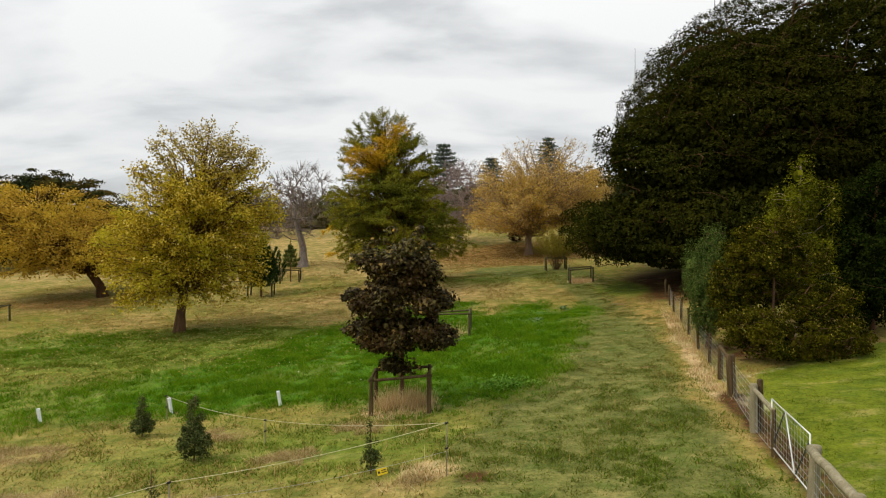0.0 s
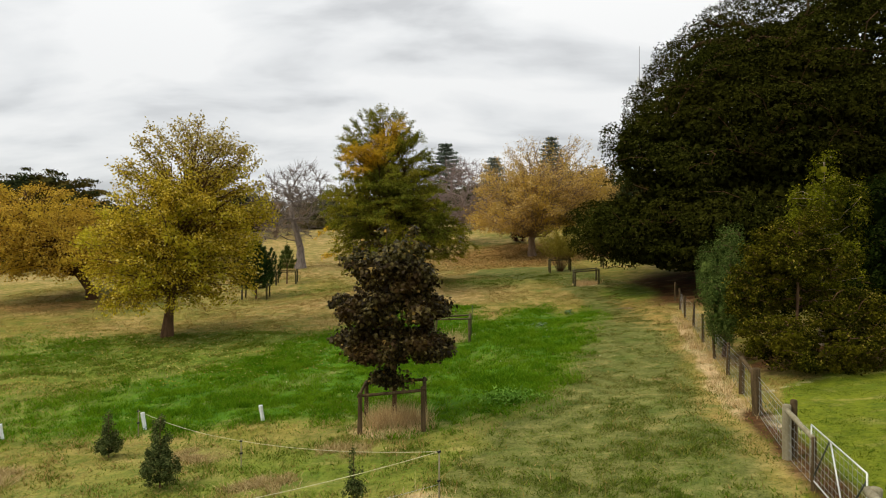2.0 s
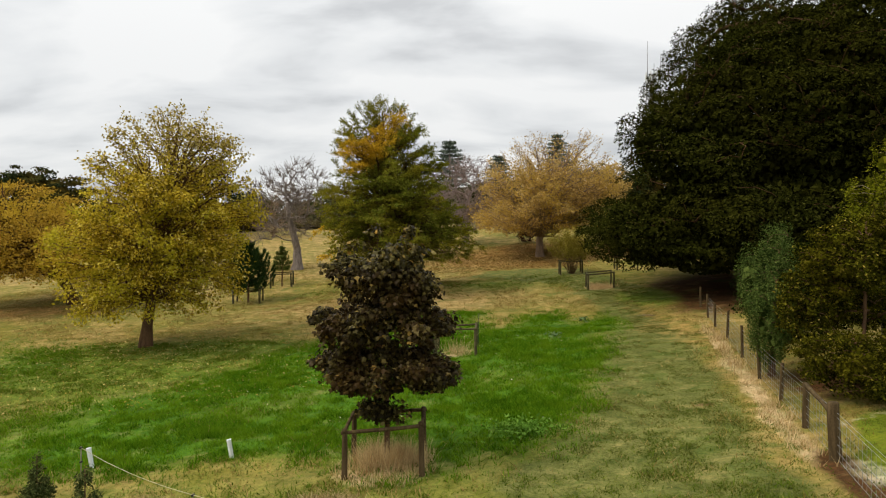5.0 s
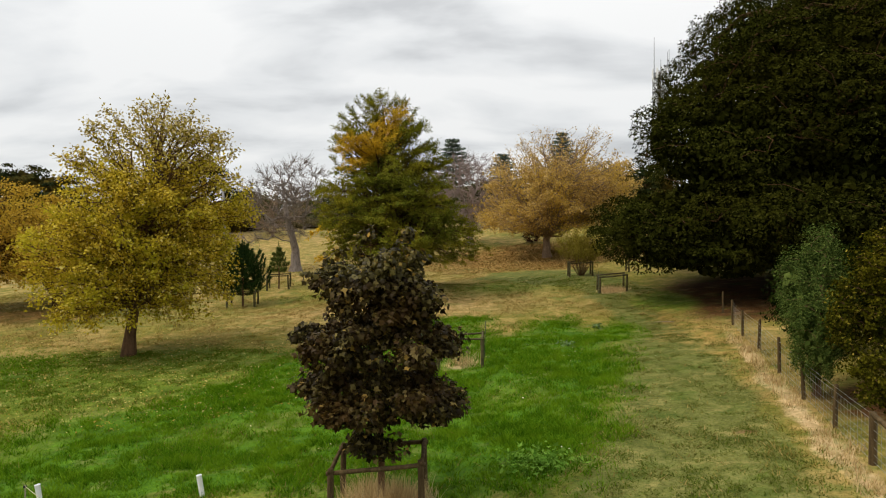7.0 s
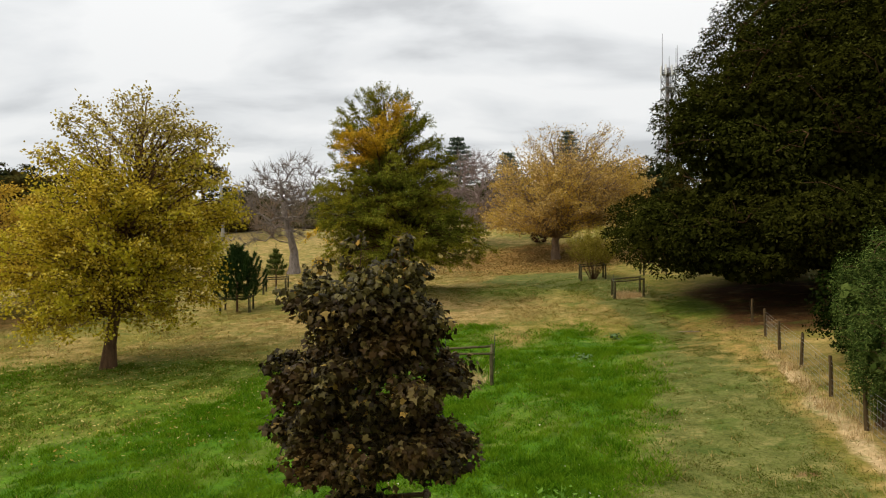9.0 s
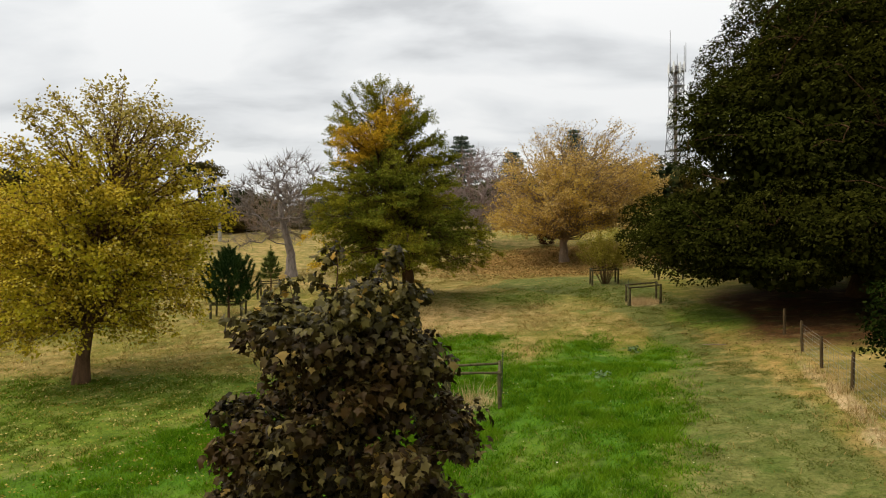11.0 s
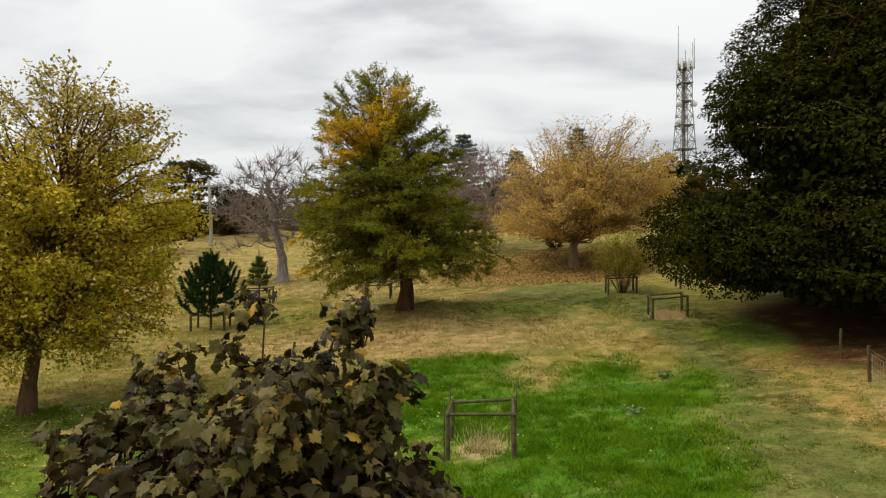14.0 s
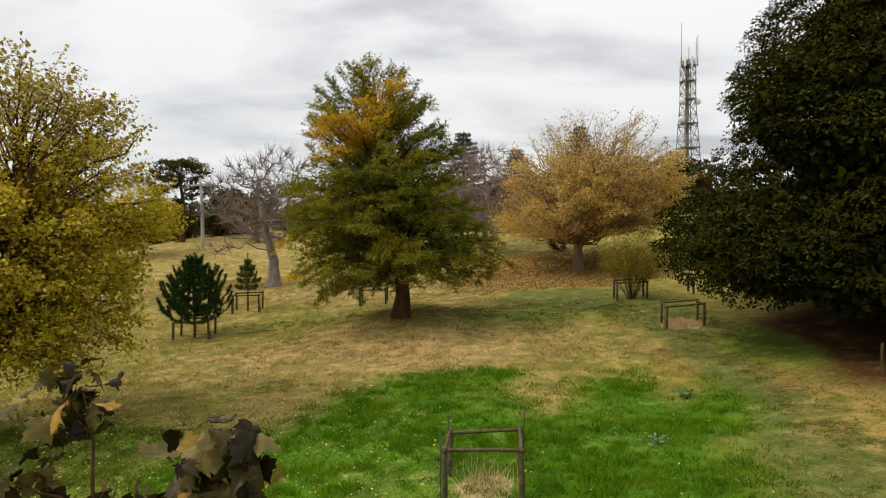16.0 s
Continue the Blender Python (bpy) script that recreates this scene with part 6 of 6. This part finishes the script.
def slim_mast(x, y, top):
    """A tall slender three-legged lattice mast."""
    t = thing("lattice_mast", x, y, "tall slender grey lattice mast on the skyline", "tower", "communication towers")
    h = top - ground_z(x, y)
    feet = [(1.0 * math.cos(a), 1.0 * math.sin(a)) for a in (0.5, 2.6, 4.7)]
    for px, py in feet:
        tb = Tubes()
        tb.add([(px, py, 0), (px, py, h)], 0.12, 5)
        part("leg", tb.mesh("leg", M_TOWER), t)
    tb = Tubes()
    for k in range(int(h / 1.8)):
        for (ax, ay), (bx, by) in zip(feet, feet[1:] + feet[:1]):
            tb.add([(ax, ay, k * 1.8), (bx, by, k * 1.8 + 1.8)], 0.07, 4, False)
            tb.add([(ax, ay, k * 1.8), (bx, by, k * 1.8)], 0.07, 4, False)
    part("bracing", tb.mesh("bracing", M_TOWER), t)


slim_mast(74.7, 168, 72.5)


def utility_pole(x, y, h):
    t = thing("utility_pole", x, y, "pale wooden utility pole with a crossarm", "utility pole")
    tb = Tubes()
    tb.add([(0, 0, -0.3), (-0.06, 0, h * 0.5), (-0.3, 0, h)], [0.2, 0.17, 0.14], 9)
    part("pole", tb.mesh("pole", M_POLE), t)
    bm = bmesh.new()
    bmesh.ops.create_cube(bm, size=1.0, matrix=Matrix.Translation((-0.27, -0.2, h - 0.8)) @ Matrix.Diagonal((2.6, 0.12, 0.16, 1)))
    bmesh.ops.bevel(bm, geom=bm.edges[:], offset=0.02, segments=1, affect="EDGES")
    part("crossarm", bm_mesh("crossarm", bm, M_POLE), t)
    for px in (-1.45, -0.9, 0.4, 0.95):
        tb = Tubes()
        tb.add([(px, -0.2, h - 0.75), (px, -0.2, h - 0.55), (px, -0.2, h - 0.42)], [0.05, 0.07, 0.04], 8)
        part("insulator", tb.mesh("insulator", M_DISH), t, "white insulator")


utility_pole(-27.8, 82.0, 7.15)


# ---- grass, weeds and fallen leaves ----
def blades(name, label, n, box, want, height, width, mat, seed, lean=0.5, tilt=1.0):
    """Single grass blades where want(x, y) is high."""
    rng = np.random.default_rng(seed)
    x0, x1, y0, y1 = box
    xs, ys = [], []
    got, cell = 0, 0.15
    gu, gv = np.meshgrid(np.arange(x0, x1 + cell, cell), np.arange(y0, y1 + cell, cell))
    share = want(gu.ravel(), gv.ravel()).reshape(gu.shape)
    for _ in range(40):
        x, y = rng.uniform(x0, x1, n), y0 + (y1 - y0) * rng.random(n) ** tilt
        tuft = np.clip(0.5 + 0.5 * grain(x, y, 0.7, 31) + 0.6 * grain(x, y, 2.1, 33) + 0.6 * grain(x, y, 5.0, 35), 0.08, 1)
        keep = rng.random(n) < share[((y - y0) / cell).astype(int), ((x - x0) / cell).astype(int)] * tuft
        xs.append(x[keep])
        ys.append(y[keep])
        got += int(keep.sum())
        if got >= n:
            break
    x, y = np.concatenate(xs)[:n], np.concatenate(ys)[:n]
    m = len(x)
    z = ground_h(x, y) + rough_h(x, y) - 0.01
    a = rng.uniform(0, 2 * np.pi, m)
    grow = 0.45 + 1.1 * np.clip(0.5 + 0.4 * grain(x, y, 0.9, 11) + 0.5 * grain(x, y, 3.0, 15), 0, 1.3)
    h = height * rng.uniform(0.5, 1.35, m) * grow
    w = width * rng.uniform(0.7, 1.3, m)
    dx, dy = np.cos(a), np.sin(a)
    la, ld = rng.uniform(0, 2 * np.pi, m), lean * rng.random(m) * h
    p = np.stack([x, y, z], 1)
    v = np.stack([p + np.stack([dx * w, dy * w, 0 * w], 1) * 0.5, p - np.stack([dx * w, dy * w, 0 * w], 1) * 0.5, p + np.stack([np.cos(la) * ld, np.sin(la) * ld, h], 1)], 1)
    ob = new(name, fast_mesh(name, v.reshape(-1, 3), np.arange(m * 3).reshape(-1, 3), mat))
    return tagged(ob, label, "grass", kind="stuff")


def w_lush(x, y):
    return np.maximum(inside(LUSH, x, y, 0.9) * np.clip(0.75 + 0.35 * wave(x, y, 0.9, 17), 0.3, 1) * (0.4 + 0.6 * sstep(-15, -6, x)), 0.22 * inside(LUSH_LEFT, x, y, 2.4))


def w_mown(x, y):
    return inside(MOWN, x, y, 0.7) * (1 - inside(LUSH, x, y, 0.4)) * 0.9


def w_dry(x, y):
    z = zones(x, y)
    return np.clip(0.45 + 0.4 * wave(x, y, 0.9, 13) + z["dry"] * 0.5, 0.1, 1) * (1 - z["lush"]) * (1 - z["mown"] * 0.85) * (1 - z["lawn"]) * (1 - z["dirt_and_shade"]) * (1 - 0.8 * np.clip(z["fresh_and_shade"], 0, 1))


def w_straw(x, y):
    return np.clip(zones(x, y)["straw"] * 1.3 - 0.2, 0, 1)


def w_lawn(x, y):
    return inside(LAWN, x, y, 0.25)


blades("lush_grass", "thick lush green grass", 210000, (-24, 9, 17, 41), w_lush, 0.12, 0.026, B_LUSH, 101, 1.7)
blades("mown_grass", "short grazed green and tan grass", 140000, (-1, 13, 8, 50), w_mown, 0.032, 0.026, B_MOWN, 102, 2.4, 1.3)
blades("meadow_grass", "dry tan and green meadow grass", 200000, (-34, 12, 9, 66), w_dry, 0.09, 0.026, B_DRY, 103, 2.0, 1.15)
blades("fresh_grass", "uneven green tufts of paddock grass", 90000, (-24, 9, 9, 56), lambda x, y: np.clip(zones(x, y)["fresh_and_shade"], 0, 1) * (1 - 0.9 * np.clip(zones(x, y)["dry"], 0, 1)) * (1 - w_lush(x, y)) * (1 - 0.7 * inside(LAWN, x, y, 0.3)), 0.075, 0.026, B_FRESH, 109, 2.0, 1.1)
blades("straw_grass", "tall dead straw-coloured grass", 12000, (-11, 14, 11, 46), w_straw, 0.17, 0.020, B_STRAW, 104, 0.8)
blades("tall_straw", "tall dead grass standing inside the tree guards", 1500, (-2.3, 0.0, 17.2, 19.4), lambda x, y: np.exp(-(((x + 1.2) / 0.78) ** 2 + ((y - 18.25) / 0.68) ** 2) ** 2), 0.42, 0.016, B_STRAW, 106, 0.9)
blades("tall_straw", "wispy dead grass inside the empty guard", 130, (-0.3, 1.3, 29.4, 30.9), lambda x, y: np.exp(-(((x - 0.35) / 0.5) ** 2 + ((y - 30.1) / 0.5) ** 2)), 0.75, 0.014, B_STRAW, 107, 1.0)
blades("tall_straw", "dead grass inside the guard near the oak", 700, (9.2, 10.7, 44.2, 45.4), lambda x, y: 0 * x + 1, 0.32, 0.02, B_STRAW, 108, 0.8)
blades("bleached_tufts", "bleached dead grass lying in tufts among the saplings", 15000, (-16, 1.2, 9.5, 17.6), lambda x, y: np.clip(zones(x, y)["dry"] * 1.5 - 0.65, 0, 1) * (1 - inside(LUSH, x, y, 0.5)), 0.12, 0.018, leaf_mat("bleached_blades", [(0.0, (0.26, 0.185, 0.075)), (0.6, (0.42, 0.315, 0.150)), (1.0, (0.58, 0.46, 0.25))], trans=0.3), 110, 2.2)
blades("lawn_grass", "short yellow-green lawn grass", 60000, (6, 19, 8, 23), w_lawn, 0.025, 0.024, leaf_mat("lawn_blades", [(0.0, (0.05, 0.082, 0.005)), (0.6, (0.09, 0.125, 0.010)), (1.0, (0.16, 0.170, 0.025))], trans=0.3), 105, 1.0)


def fallen(name, label, n, cx, cy, rx, ry, size, mat, seed):
    """Fallen leaves lying on the grass."""
    rng = np.random.default_rng(seed)
    a, r = rng.uniform(0, 2 * np.pi, n), rng.random(n) ** 0.6
    x, y = cx + rx * r * np.cos(a), cy + ry * r * np.sin(a)
    p = np.stack([x, y, ground_h(x, y) + rough_h(x, y) + rng.uniform(0.03, 0.10, n)], 1)
    v, f = leaf_quads(p, unit(rng.normal(size=(n, 3)) * 0.35 + np.array([0, 0, 1])), size, rng, 0.7)
    tagged(new(name, fast_mesh(name, v, f, mat)), label, "leaves", kind="stuff")


fallen("fallen_leaves", "scattered pale yellow leaves on the meadow", 5200, -13, 33, 13, 9, 0.075, L_FALLEN, 111)
fallen("leaf_litter", "thick rust-coloured leaf litter under the orange tree", 15000, 7.5, 63.5, 11, 7, 0.14, L_FALLEN_RUST, 112)
fallen("leaf_litter", "brown oak leaves on bare ground", 900, 12.0, 36.5, 4.0, 4.0, 0.06, L_FALLEN_DARK, 113)


def weed_patch(x, y, r, n, seed, label, mat, size):
    """A low rosette patch of broad leaves."""
    rng = np.random.default_rng(seed)
    t = thing("weed_patch", x, y, label, "weeds", "broadleaf weeds")
    q = rng.normal(size=(n, 2)) * r * 0.5
    p = np.stack([q[:, 0], q[:, 1], np.array([ground_z(x + a, y + b) for a, b in q]) - ground_z(x, y) + rng.uniform(0.05, 0.22, n)], 1)
    v, f = leaf_quads(p, unit(rng.normal(size=(n, 3)) * 0.6 + np.array([0, 0, 1])), size, rng, 0.45)
    tagged(part("rosette", fast_mesh("rosette", v, f, mat), t), kind="stuff")


L_WEED = leaf_mat("weed_leaves", [(0.0, (0.0850, 0.1920, 0.0195)), (1.0, (0.2040, 0.3520, 0.0520))], trans=0.25)
L_WEED_GREY = leaf_mat("grey_weed_leaves", [(0.0, (0.08, 0.14, 0.05)), (1.0, (0.19, 0.26, 0.12))], trans=0.15)
fallen("meadow_flowers", "tiny pale flowers dotted through the lush grass", 170, 0.5, 29, 8, 9, 0.05, leaf_mat("pale_petals", [(0.0, (0.55, 0.50, 0.22)), (1.0, (0.72, 0.70, 0.55))], trans=0.2), 114)
weed_patch(2.05, 19.9, 0.75, 420, 121, "low clump of broad-leaved green weeds", L_WEED, 0.13)
weed_patch(4.82, 32.1, 0.35, 44, 122, "small grey-green thistle rosette", L_WEED_GREY, 0.16)
weed_patch(6.9, 36.0, 0.3, 40, 123, "small grey-green thistle rosette", L_WEED_GREY, 0.18)


def fallen_stick(x, y, turn):
    t = thing("fallen_stick", x, y, "pale dead stick lying on bare ground", "stick", turn=turn)
    tb = Tubes()
    tb.add([(-0.55, 0, 0.05), (-0.1, 0.04, 0.06), (0.25, 0.0, 0.05), (0.6, 0.03, 0.04)], [0.012, 0.022, 0.02, 0.01], 6)
    part("stem", tb.mesh("stem", M_BARK_PALE), t)
    tb = Tubes()
    tb.add([(0.0, 0.03, 0.06), (0.22, 0.16, 0.08)], [0.012, 0.006], 5)
    part("twig", tb.mesh("twig", M_BARK_PALE), t)


fallen_stick(10.15, 35.7, 5)
